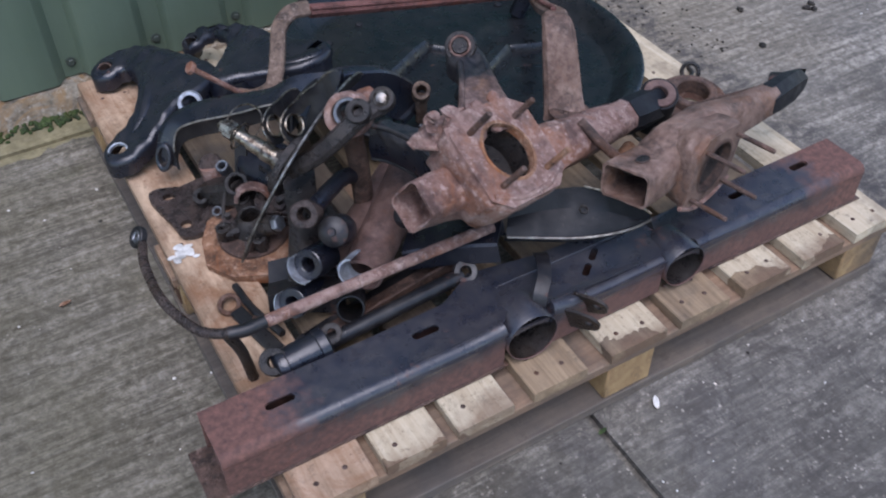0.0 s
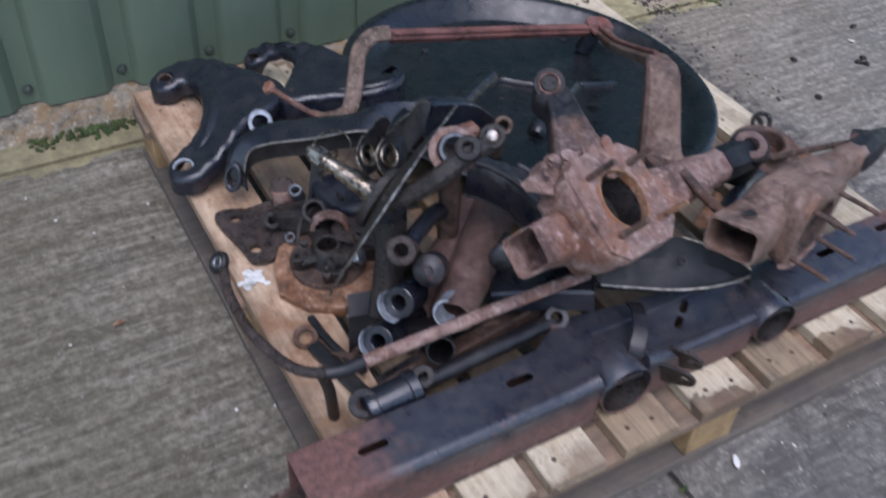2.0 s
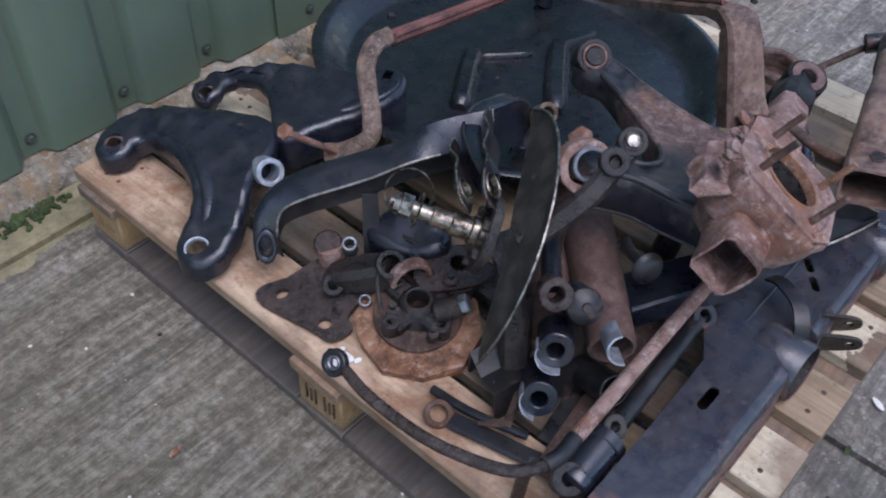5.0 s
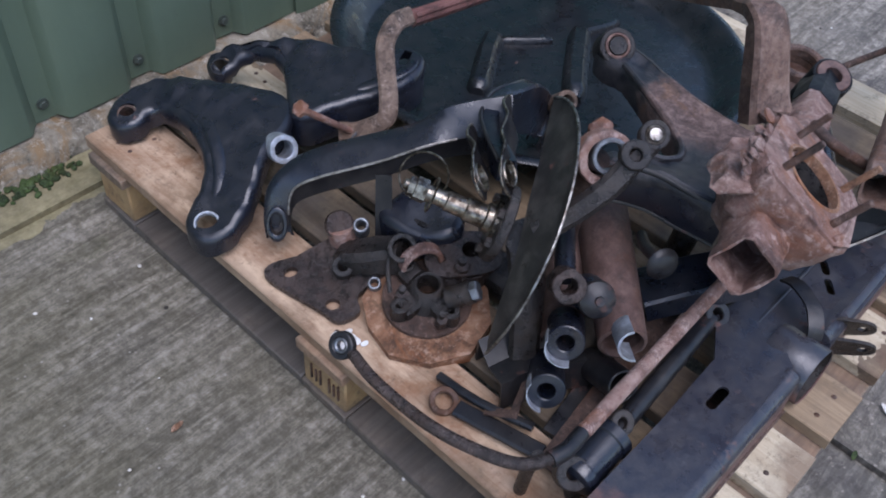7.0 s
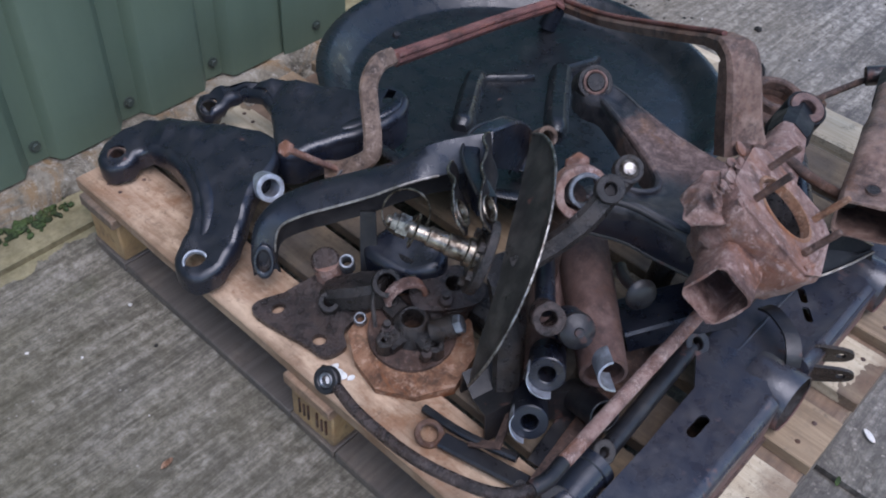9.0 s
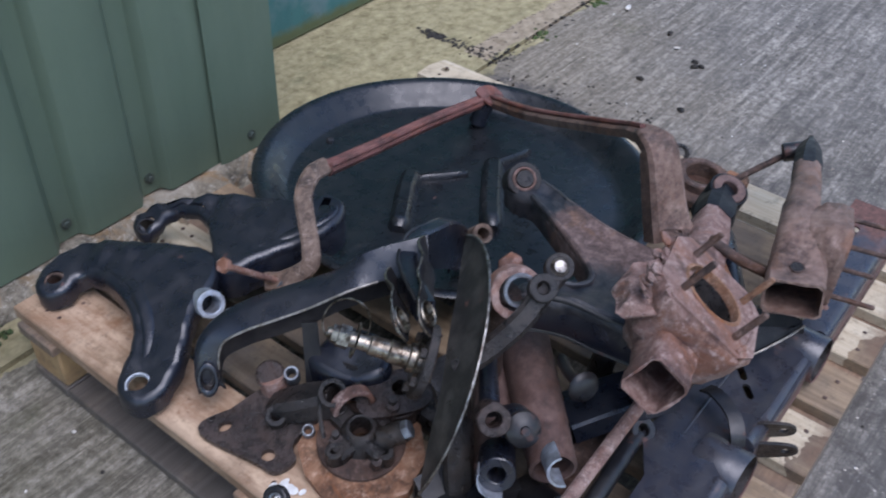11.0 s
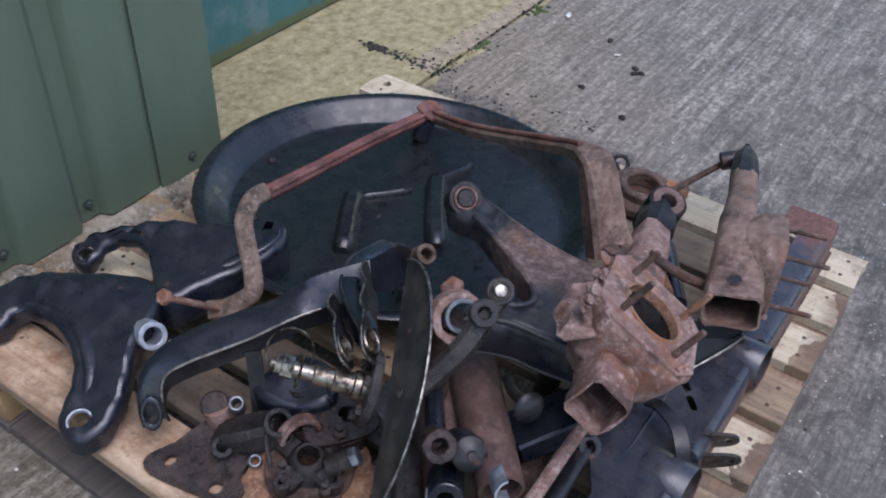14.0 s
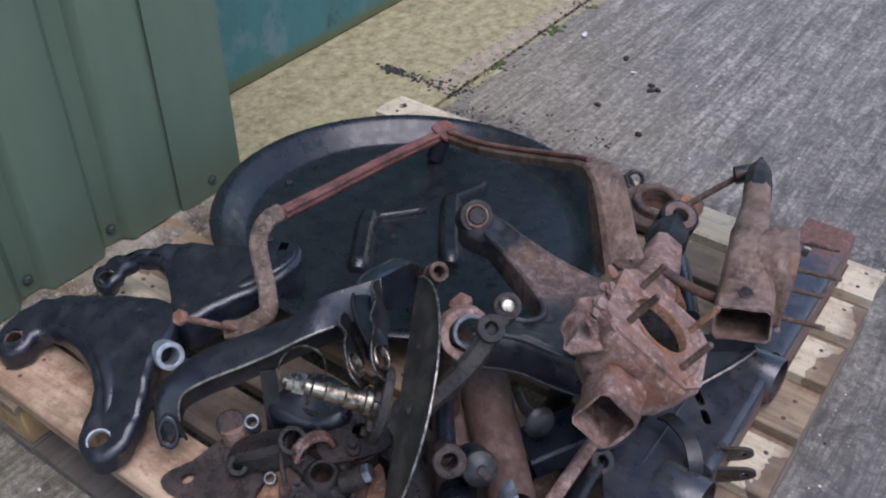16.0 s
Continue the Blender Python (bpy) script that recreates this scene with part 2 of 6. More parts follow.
def fork_finish():
    """Black paint left at the bush end and along the lower leg, brown rust between."""
    n = Net(material("half_worn_fork_paint", 0.5))
    wob = n.math("MULTIPLY", n.math("SUBTRACT", n.noise(26, 8, 0.75), 0.5), 0.1)
    far = n.ramp(n.math("ADD", n.axis(1), wob), [(0.475, 0.0), (0.495, 1.0)])
    near = n.ramp(n.math("ADD", n.math("ADD", n.axis(0), n.math("MULTIPLY", n.axis(1), 0.3)), wob), [(0.575, 1.0), (0.63, 0.0)])
    paint = n.math("MAXIMUM", far, near)
    rust = n.ramp(n.noise(45, 9, 0.8), [(0.38, (0.04, 0.026, 0.022)), (0.5, (0.1, 0.064, 0.055)), (0.64, (0.22, 0.155, 0.135))])
    orange = n.ramp(n.noise(13, 7, 0.7, None, 0.8), [(0.56, 0.0), (0.66, 0.4)])
    rust = n.mix(orange, rust, (0.2, 0.095, 0.035))
    coat = n.ramp(n.noise(60, 7, 0.75), [(0.4, (0.009, 0.011, 0.016)), (0.68, (0.06, 0.055, 0.055))])
    col = n.mix(paint, rust, coat)
    return n.finish(col, n.mix(paint, 0.75, 0.36), None, [(n.noise(60, 8, 0.8), 0.4, 0.004), (n.noise(260, 5), 0.3, 0.001)])


FORK = fork_finish()
RUST_SHIELD = painted_steel("grubby_shield_paint", (0.02, 0.018, 0.017), 0.3, 0.5, 0.36)


def concrete():
    """Brushed yard concrete: fine grooves along x, speckled, with green and dark stains."""
    n = Net(material("brushed_concrete", 0.9))
    streak = n.noise(1.0, 7, 0.8, n.scaled((4.0, 50, 4.0)), 1.3)
    fine = n.noise(52, 7, 0.8)
    blot = n.noise(2.2, 7, 0.65)
    f = n.math("ADD", n.math("MULTIPLY", streak, 0.45), n.math("MULTIPLY", fine, 0.55))
    col = n.ramp(f, [(0.4, (0.05, 0.045, 0.037)), (0.5, (0.16, 0.142, 0.117)), (0.6, (0.42, 0.385, 0.325))])
    col = n.mix(n.ramp(blot, [(0.42, 0.0), (0.66, 0.5)]), col, (0.16, 0.15, 0.135))
    # strip of smoother, greener concrete along the building
    edge = n.math("ADD", n.axis(1), n.math("MULTIPLY", n.noise(4, 6), 0.25))
    green = n.ramp(edge, [(0.0, 0.0), (1.0, 1.0)])
    right = n.math("ADD", n.axis(0), n.math("MULTIPLY", n.noise(3, 6), 0.5))
    dark = n.math("MULTIPLY", n.math("GREATER_THAN", right, 0.75), 0.14)
    col = n.mix(dark, col, (0.27, 0.258, 0.25))
    lines = n.noise(1.0, 6, 0.72, n.scaled((2.6, 27, 2.6)), 0.5)
    drag = n.math("MULTIPLY", n.ramp(lines, [(0.52, 0.0), (0.58, 0.85)]), n.ramp(n.noise(36, 6, 0.75), [(0.4, 0.25), (0.56, 1.0)]))
    col = n.mix(n.ramp(lines, [(0.34, 0.5), (0.46, 0.0)]), col, (0.07, 0.064, 0.056))
    col = n.mix(drag, col, n.ramp(fine, [(0.4, (0.2, 0.18, 0.15)), (0.62, (0.5, 0.46, 0.4))]))
    # darker towards the front of the yard, broken up by noise
    front_tone = n.ramp(n.math("ADD", n.math("MULTIPLY", n.axis(1), -0.35), n.noise(3.2, 8, 0.7, None, 0.6)), [(0.36, 0.0), (0.62, 0.55)])
    col = n.mix(front_tone, col, (0.07, 0.064, 0.055))
    # damp blotches and bare aggregate, most of all on the open yard
    yard = n.ramp(n.axis(1), [(0.0, 1.0), (0.9, 0.3)])
    damp = n.math("MULTIPLY", n.ramp(n.noise(9, 9, 0.8, None, 0.8), [(0.5, 0.0), (0.58, 0.6)]), yard)
    col = n.mix(damp, col, (0.062, 0.055, 0.05))
    stones = n.math("MULTIPLY", n.ramp(n.voronoi(85), [(0.18, 0.7), (0.3, 0.0)]), n.math("MULTIPLY", yard, n.ramp(n.noise(22, 6, 0.8), [(0.48, 0.0), (0.58, 1.0)])))
    col = n.mix(stones, col, n.ramp(n.noise(120, 3), [(0.4, (0.2, 0.17, 0.14)), (0.6, (0.52, 0.47, 0.4))]))
    lim = n.math("MULTIPLY", n.math("GREATER_THAN", edge, 1.36), 0.85)
    smooth = n.ramp(n.noise(28, 8, 0.75), [(0.35, (0.19, 0.158, 0.072)), (0.65, (0.48, 0.415, 0.23))])
    col = n.mix(lim, col, smooth)
    moss = n.ramp(n.noise(6, 8, 0.7), [(0.58, 0.0), (0.7, 0.5)])
    col = n.mix(n.math("MULTIPLY", moss, n.math("GREATER_THAN", edge, 1.12)), col, (0.075, 0.085, 0.04))
    warm = n.ramp(n.math("ADD", n.math("MULTIPLY", n.axis(0), -0.6), n.noise(2.5, 6)), [(0.22, 0.0), (0.7, 0.72)])
    col = n.mix(warm, col, n.mix(0.5, n.ramp(f, [(0.4, (0.08, 0.068, 0.04)), (0.6, (0.26, 0.23, 0.152))]), (0.062, 0.058, 0.038)))
    # pinkish mortar repair between the joint and a crack beside it
    band = n.math("ADD", n.axis(1), n.math("ADD", n.math("MULTIPLY", n.axis(0), 0.045), n.math("MULTIPLY", n.math("SUBTRACT", n.noise(12, 6), 0.5), 0.05)))
    patch = n.math("MULTIPLY", n.math("GREATER_THAN", band, 1.345), n.math("LESS_THAN", band, 1.425))
    patch = n.math("MULTIPLY", patch, n.math("GREATER_THAN", n.axis(0), 1.5))
    col = n.mix(n.math("MULTIPLY", patch, 0.8), col, n.ramp(n.noise(30, 8, 0.75), [(0.35, (0.2, 0.155, 0.11)), (0.65, (0.46, 0.37, 0.28))]))
    brown = n.ramp(n.math("ADD", n.math("MULTIPLY", n.axis(0), -0.55), n.math("ADD", n.math("MULTIPLY", n.axis(1), 0.7), n.math("ADD", 0.6, n.math("MULTIPLY", n.noise(5, 6), 0.5)))), [(0.2, 0.0), (0.75, 0.75)])
    col = n.mix(n.math("MULTIPLY", n.math("MULTIPLY", brown, n.math("LESS_THAN", edge, 1.36)), n.ramp(n.math("MULTIPLY", n.axis(0), 0.5), [(0.45, 0.0), (0.65, 1.0)])), col, n.ramp(f, [(0.4, (0.1, 0.085, 0.06)), (0.6, (0.34, 0.29, 0.22))]))
    line_ = n.math("ABSOLUTE", n.math("SUBTRACT", n.math("ADD", n.axis(0), n.math("MULTIPLY", n.noise(5, 6), 0.16)), 1.5))
    seam = n.math("MULTIPLY", n.ramp(line_, [(0.02, 0.75), (0.075, 0.0)]), n.ramp(n.noise(30, 8, 0.8), [(0.42, 0.0), (0.56, 1.0)]))
    col = n.mix(n.math("MULTIPLY", seam, n.math("LESS_THAN", n.axis(1), 1.25)), col, (0.05, 0.047, 0.05))
    spots = n.ramp(n.noise(16, 8, 0.8), [(0.66, 0.0), (0.72, 0.7)])
    col = n.mix(spots, col, (0.05, 0.046, 0.042))
    white = n.ramp(n.voronoi(46), [(0.05, 0.55), (0.12, 0.0)])
    col = n.mix(n.math("MULTIPLY", white, n.ramp(n.noise(9, 3), [(0.5, 0.0), (0.6, 1.0)])), col, (0.45, 0.42, 0.37))
    n.bsdf.inputs["Specular IOR Level"].default_value = 0.3
    return n.finish(col, n.ramp(fine, [(0.3, 0.75), (0.7, 0.97)]), None, [(lines, 0.5, 0.008), (streak, 0.5, 0.005), (fine, 0.5, 0.003)])


def sheet_paint(name, colour, dark, shine=0.5, scuff=0.0):
    n = Net(material(name, shine))
    v = n.scaled((6, 6, 0.8))
    s = n.noise(1.6, 6, 0.65, v)
    col = n.ramp(s, [(0.3, dark), (0.7, colour)])
    low = n.ramp(n.noise(20, 8, 0.75), [(0.55, 0.0), (0.8, 0.35)])
    col = n.mix(low, col, tuple(c * 0.6 for c in colour))
    if scuff:
        # grey rubbed patches, black marks and green algae creeping up from the ground
        col = n.mix(n.ramp(n.noise(5, 6, 0.6, None, 0.15), [(0.5, 0.0), (0.6, scuff)]), col, (0.15, 0.2, 0.21))
        col = n.mix(n.ramp(n.noise(12, 9, 0.8, None, 0.5), [(0.58, 0.0), (0.64, 0.7)]), col, (0.03, 0.035, 0.035))
        foot = n.math("ADD", n.axis(2), n.math("MULTIPLY", n.math("SUBTRACT", n.noise(16, 7, 0.75), 0.5), 0.07))
        col = n.mix(n.ramp(foot, [(0.025, 0.9), (0.05, 0.0)]), col, (0.085, 0.095, 0.035))
    return n.finish(col, n.ramp(n.noise(14, 6), [(0.3, shine - 0.1), (0.7, shine + 0.15)]), None, [(n.noise(5, 3), 0.12, 0.01), (n.noise(300, 3), 0.08, 0.0006)])


CONCRETE = concrete()
GREEN = sheet_paint("olive_green_cladding", (0.108, 0.147, 0.102), (0.084, 0.12, 0.083))
TEAL = sheet_paint("teal_paint", (0.045, 0.15, 0.145), (0.032, 0.11, 0.11), 0.55, 0.55)
SCREW = painted_steel("green_screw_cap", (0.045, 0.06, 0.05), 0.1, 0.2)
MORTAR = rusted_steel("crumbling_mortar", (0.1, 0.086, 0.062), (0.25, 0.215, 0.16), (0.42, 0.375, 0.3), 0.95, 0.9)
MOSS = rusted_steel("moss", (0.02, 0.035, 0.008), (0.05, 0.085, 0.02), (0.09, 0.13, 0.035), 0.95, 0.8)
WHITE = rusted_steel("white_droppings", (0.5, 0.48, 0.44), (0.72, 0.71, 0.68), (0.85, 0.84, 0.82), 0.9, 0.2, 0.2)
GRIT = rusted_steel("dark_grit", (0.015, 0.013, 0.011), (0.035, 0.03, 0.025), (0.07, 0.06, 0.05), 0.95, 0.8)
PALE_GRIT = rusted_steel("pale_litter", (0.5, 0.47, 0.42), (0.65, 0.62, 0.57), (0.8, 0.78, 0.74), 0.9, 0.3)


# ---- mesh helpers ----
def thing(name, base, label, category, group="", kind=""):
    ob = new(name)
    ob.location = base
    ob.empty_display_size = 0.05
    return tagged(ob, label, category, group, kind)


def finish_mesh(name, bm, mat, sharp=38.0):
    bmesh.ops.remove_doubles(bm, verts=bm.verts, dist=1e-5)
    bmesh.ops.recalc_face_normals(bm, faces=bm.faces)
    me = bpy.data.meshes.new(name)
    bm.to_mesh(me)
    bm.free()
    me.materials.append(mat)
    me.shade_smooth()
    me.set_sharp_from_angle(angle=radians(sharp))
    return me


def world_of(ob):
    m = ob.matrix_basis.copy()
    while ob.parent:
        m = ob.parent.matrix_basis @ ob.matrix_parent_inverse @ m
        ob = ob.parent
    return m


def part(name, bm, mat, parent=None, label="", sharp=38.0):
    """One mesh object, its corners given in world metres, under a thing or a part."""
    ob = new(name, finish_mesh(name, bm, mat, sharp))
    if parent is not None:
        ob.parent = parent
        ob.matrix_parent_inverse = world_of(parent).inverted()
    return tagged(ob, label)


def roughen(bm, amp, scale=30.0, seed=0.0):
    bm.normal_update()
    for v in bm.verts:
        v.co += v.normal * (noise.noise(v.co * scale + Vector((seed, seed * 1.7, 0))) * amp)
    return bm


def axes(origin, xdir, zhint=(0, 0, 1)):
    """A pose at origin with x along xdir and z as near to zhint as can be."""
    x = Vector(xdir).normalized()
    y = Vector(zhint).cross(x)
    if y.length < 1e-4:
        y = Vector((0, 1, 0)).cross(x)
    y.normalize()
    z = x.cross(y)
    m = Matrix((x, y, z)).transposed().to_4x4()
    m.translation = Vector(origin)
    return m


def smooth_path(pts, n=6):
    """Catmull-Rom through the points."""
    p = [Vector(q) for q in pts]
    if len(p) < 3:
        return p
    p = [2 * p[0] - p[1]] + p + [2 * p[-1] - p[-2]]
    out = []
    for i in range(1, len(p) - 2):
        a, b, c, d = p[i - 1:i + 3]
        for k in range(n):
            t = k / n
            out.append(0.5 * ((2 * b) + (c - a) * t + (2 * a - 5 * b + 4 * c - d) * t * t + (3 * b - a - 3 * c + d) * t ** 3))
    out.append(p[-2])
    return out


def sweep(profile, path, up=(0, 0, 1), scales=None, cap=True, bm=None, closed=True, carry=False):
    """Draws a closed or open outline (side, up) along a path. up: one direction, or one for each point."""
    bm = bm or bmesh.new()
    path = [Vector(q) for q in path]
    n, rings, last = len(path), [], None
    for i, p in enumerate(path):
        t = (path[min(i + 1, n - 1)] - path[max(i - 1, 0)]).normalized()
        u = Vector(up[i] if isinstance(up, list) else up)
        if carry and last is not None:
            u = last
        u = (u - t * u.dot(t))
        if u.length < 1e-4:
            u = Vector((1, 0, 0)) - t * t.x
        u.normalize()
        last = u
        s = t.cross(u)
        k = scales[i] if scales else 1.0
        kx, ky = k if isinstance(k, tuple) else (k, k)
        rings.append([bm.verts.new(p + s * (a * kx) + u * (b * ky)) for a, b in profile])
    m = len(profile)
    for r0, r1 in zip(rings, rings[1:]):
        for j in range(m if closed else m - 1):
            bm.faces.new((r0[j], r0[(j + 1) % m], r1[(j + 1) % m], r1[j]))
    if cap and closed:
        bm.faces.new(rings[0][::-1])
        bm.faces.new(rings[-1])
    return bm


def disc(r, seg=14, ry=None):
    return [(r * math.cos(2 * math.pi * k / seg), (ry or r) * math.sin(2 * math.pi * k / seg)) for k in range(seg)]


def rect(w, h, c=0.0):
    """A w by h outline with cut corners."""
    a, b = w / 2, h / 2
    if c <= 0:
        return [(-a, -b), (a, -b), (a, b), (-a, b)]
    return [(-a + c, -b), (a - c, -b), (a, -b + c), (a, b - c), (a - c, b), (-a + c, b), (-a, b - c), (-a, -b + c)]


def channel(w, h, t):
    """A U section, open downwards, with wall thickness t."""
    a = w / 2
    return [(-a, -h), (-a + t, -h), (-a + t, -t), (a - t, -t), (a - t, -h), (a, -h), (a, -0.004), (a - 0.004, 0), (-a + 0.004, 0), (-a, -0.004)]


def tube(pts, r, seg=14, n=6, radii=None, bm=None):
    p = smooth_path(pts, n) if n > 1 else [Vector(q) for q in pts]
    sc = None
    if radii:
        m = (len(p) - 1) / (len(radii) - 1)
        sc = []
        for i in range(len(p)):
            k = min(int(i / m), len(radii) - 2)
            f = i / m - k
            sc.append((radii[k] * (1 - f) + radii[k + 1] * f) / r)
    t0 = (p[1] - p[0]).normalized()
    u0 = Vector((0, 0, 1)) if abs(t0.z) < 0.9 else Vector((1, 0, 0))
    return sweep(disc(r, seg), p, u0, sc, bm=bm, carry=True)


def lathe(profile, m=None, seg=24, bm=None, close=False):
    """Turns (radius, height) about z and lays it at pose m. close: joins the last point to the first."""
    bm = bm or bmesh.new()
    m = m or Matrix()
    rings = []
    for r, h in profile:
        if r < 1e-6:
            rings.append([bm.verts.new(m @ Vector((0, 0, h)))] * seg)
        else:
            rings.append([bm.verts.new(m @ Vector((r * math.cos(2 * math.pi * k / seg), r * math.sin(2 * math.pi * k / seg), h))) for k in range(seg)])
    pairs = list(zip(rings, rings[1:])) + ([(rings[-1], rings[0])] if close else [])
    for a, b in pairs:
        for k in range(seg):
            j = (k + 1) % seg
            q = []
            for v in (a[k], a[j], b[j], b[k]):
                if v not in q:
                    q.append(v)
            if len(q) > 2:
                bm.faces.new(q)
    return bm


def ring(m, ro, ri, h, seg=24, c=0.0015, bm=None):
    """A bush or washer about the pose's z, from -h/2 to h/2."""
    a = h / 2
    return lathe([(ri, -a + c), (ri + c, -a), (ro - c, -a), (ro, -a + c), (ro, a - c), (ro - c, a), (ri + c, a), (ri, a - c)], m, seg, bm, True)


def facing(origin, normal):
    """A pose whose z looks along normal."""
    m = Vector(normal).to_track_quat("Z", "Y").to_matrix().to_4x4()
    m.translation = Vector(origin)
    return m


def hex_head(m, r, h, bm=None):
    return lathe([(0, 0), (r, 0), (r, h * 0.85), (r * 0.88, h), (0, h)], m, 6, bm)


def plate(outline, holes, t, m=None, warp=None, bm=None):
    """A flat plate of thickness t with holes, from 2D outlines; warp(x, y) gives its height."""
    bm = bm or bmesh.new()
    flat = bmesh.new()
    loops = []
    for loop in [outline] + list(holes):
        vs = [flat.verts.new((x, y, 0)) for x, y in loop]
        loops.append(vs)
        for a, b in zip(vs, vs[1:] + vs[:1]):
            flat.edges.new((a, b))
    bmesh.ops.triangle_fill(flat, use_beauty=True, use_dissolve=False, edges=flat.edges)
    if warp:
        bmesh.ops.subdivide_edges(flat, edges=[e for e in flat.edges if len(e.link_faces) == 2 and e.calc_length() > 0.03], cuts=2)
        bmesh.ops.triangulate(flat, faces=flat.faces)
    m = m or Matrix()
    top, low = {}, {}
    for v in flat.verts:
        z = warp(v.co.x, v.co.y) if warp else 0.0
        top[v] = bm.verts.new(m @ Vector((v.co.x, v.co.y, z + t / 2)))
        low[v] = bm.verts.new(m @ Vector((v.co.x, v.co.y, z - t / 2)))
    for f in flat.faces:
        bm.faces.new([top[v] for v in f.verts])
        bm.faces.new([low[v] for v in reversed(f.verts)])
    for e in flat.edges:
        if len(e.link_faces) == 1:
            a, b = e.verts
            bm.faces.new((top[a], top[b], low[b], low[a]))
    flat.free()
    return bm


def circle(x, y, r, n=16, ry=None, turn=0.0):
    out = []
    for k in range(n):
        a, b = r * math.cos(2 * math.pi * k / n), (ry or r) * math.sin(2 * math.pi * k / n)
        out.append((x + a * math.cos(turn) - b * math.sin(turn), y + a * math.sin(turn) + b * math.cos(turn)))
    return out


def slot(x, y, l, w, n=6, turn=0.0):
    out = []
    for s in (1, -1):
        for k in range(n + 1):
            a = -math.pi / 2 + math.pi * k / n + (0 if s > 0 else math.pi)
            out.append((s * (l - w) / 2 + w / 2 * math.cos(a), w / 2 * math.sin(a)))
    return [(x + a * math.cos(turn) - b * math.sin(turn), y + a * math.sin(turn) + b * math.cos(turn)) for a, b in out]


def blob_outline(pts, n=4):
    """A smooth closed outline through 2D points."""
    p, out = [Vector((x, y)) for x, y in pts], []
    k = len(p)
    for i in range(k):
        a, b, c, d = p[i - 1], p[i], p[(i + 1) % k], p[(i + 2) % k]
        for j in range(n):
            t = j / n
            q = 0.5 * ((2 * b) + (c - a) * t + (2 * a - 5 * b + 4 * c - d) * t * t + (3 * b - a - 3 * c + d) * t ** 3)
            out.append((q.x, q.y))
    return out


def box(lo, hi, c=0.003, bm=None, rough=0.0):
    """A box between two corners with worn, cut edges."""
    b = bmesh.new()
    bmesh.ops.create_cube(b, size=1.0)
    for v in b.verts:
        v.co = Vector([l + (h - l) * (x + 0.5) for l, h, x in zip(lo, hi, v.co)])
    if c:
        bmesh.ops.bevel(b, geom=list(b.edges), offset=c, segments=1, affect="EDGES")
    if rough:
        for v in b.verts:
            v.co += Vector((noise.noise(v.co * 23 + Vector((3, 0, 0))), noise.noise(v.co * 21 + Vector((0, 7, 0))), noise.noise(v.co * 19 + Vector((0, 0, 5))))) * rough
    if bm is None:
        return b
    me = bpy.data.meshes.new("tmp")
    b.to_mesh(me)
    b.free()
    bm.from_mesh(me)
    bpy.data.meshes.remove(me)
    return bm


def join(*bms):
    out = bms[0]
    for b in bms[1:]:
        me = bpy.data.meshes.new("tmp")
        b.to_mesh(me)
        b.free()
        out.from_mesh(me)
        bpy.data.meshes.remove(me)
    return out


# ---- ground ----
def build_ground():
    bm = bmesh.new()
    xs = [-300, -1.5, 0.512, 0.528, 2.6, 300]
    ys = [-300, -1.5, 1.252, 1.266, 2.2, 300]
    g = {}

    def v(i, j, z):
        k = (i, j, z)
        if k not in g:
            g[k] = bm.verts.new((xs[i], ys[j], z))
        return g[k]

    deep = {}
    for i in range(5):
        for j in range(5):
            deep[i, j] = -0.014 if (j == 2 or (i == 2 and j < 2)) else 0.0
            z = deep[i, j]
            bm.faces.new((v(i, j, z), v(i + 1, j, z), v(i + 1, j + 1, z), v(i, j + 1, z)))
    for i in range(5):
        for j in range(5):
            if i < 4 and deep[i, j] != deep[i + 1, j]:
                bm.faces.new((v(i + 1, j, deep[i, j]), v(i + 1, j, deep[i + 1, j]), v(i + 1, j + 1, deep[i + 1, j]), v(i + 1, j + 1, deep[i, j])))
            if j < 4 and deep[i, j] != deep[i, j + 1]:
                bm.faces.new((v(i, j + 1, deep[i, j]), v(i, j + 1, deep[i, j + 1]), v(i + 1, j + 1, deep[i, j + 1]), v(i + 1, j + 1, deep[i, j])))
    ob = part("ground", bm, CONCRETE)
    return tagged(ob, "brushed grey concrete yard with dark stains and joints", "ground", kind="structure")


build_ground()


# ---- building ----
WALL_Y, WALL_END = 1.40, 0.80


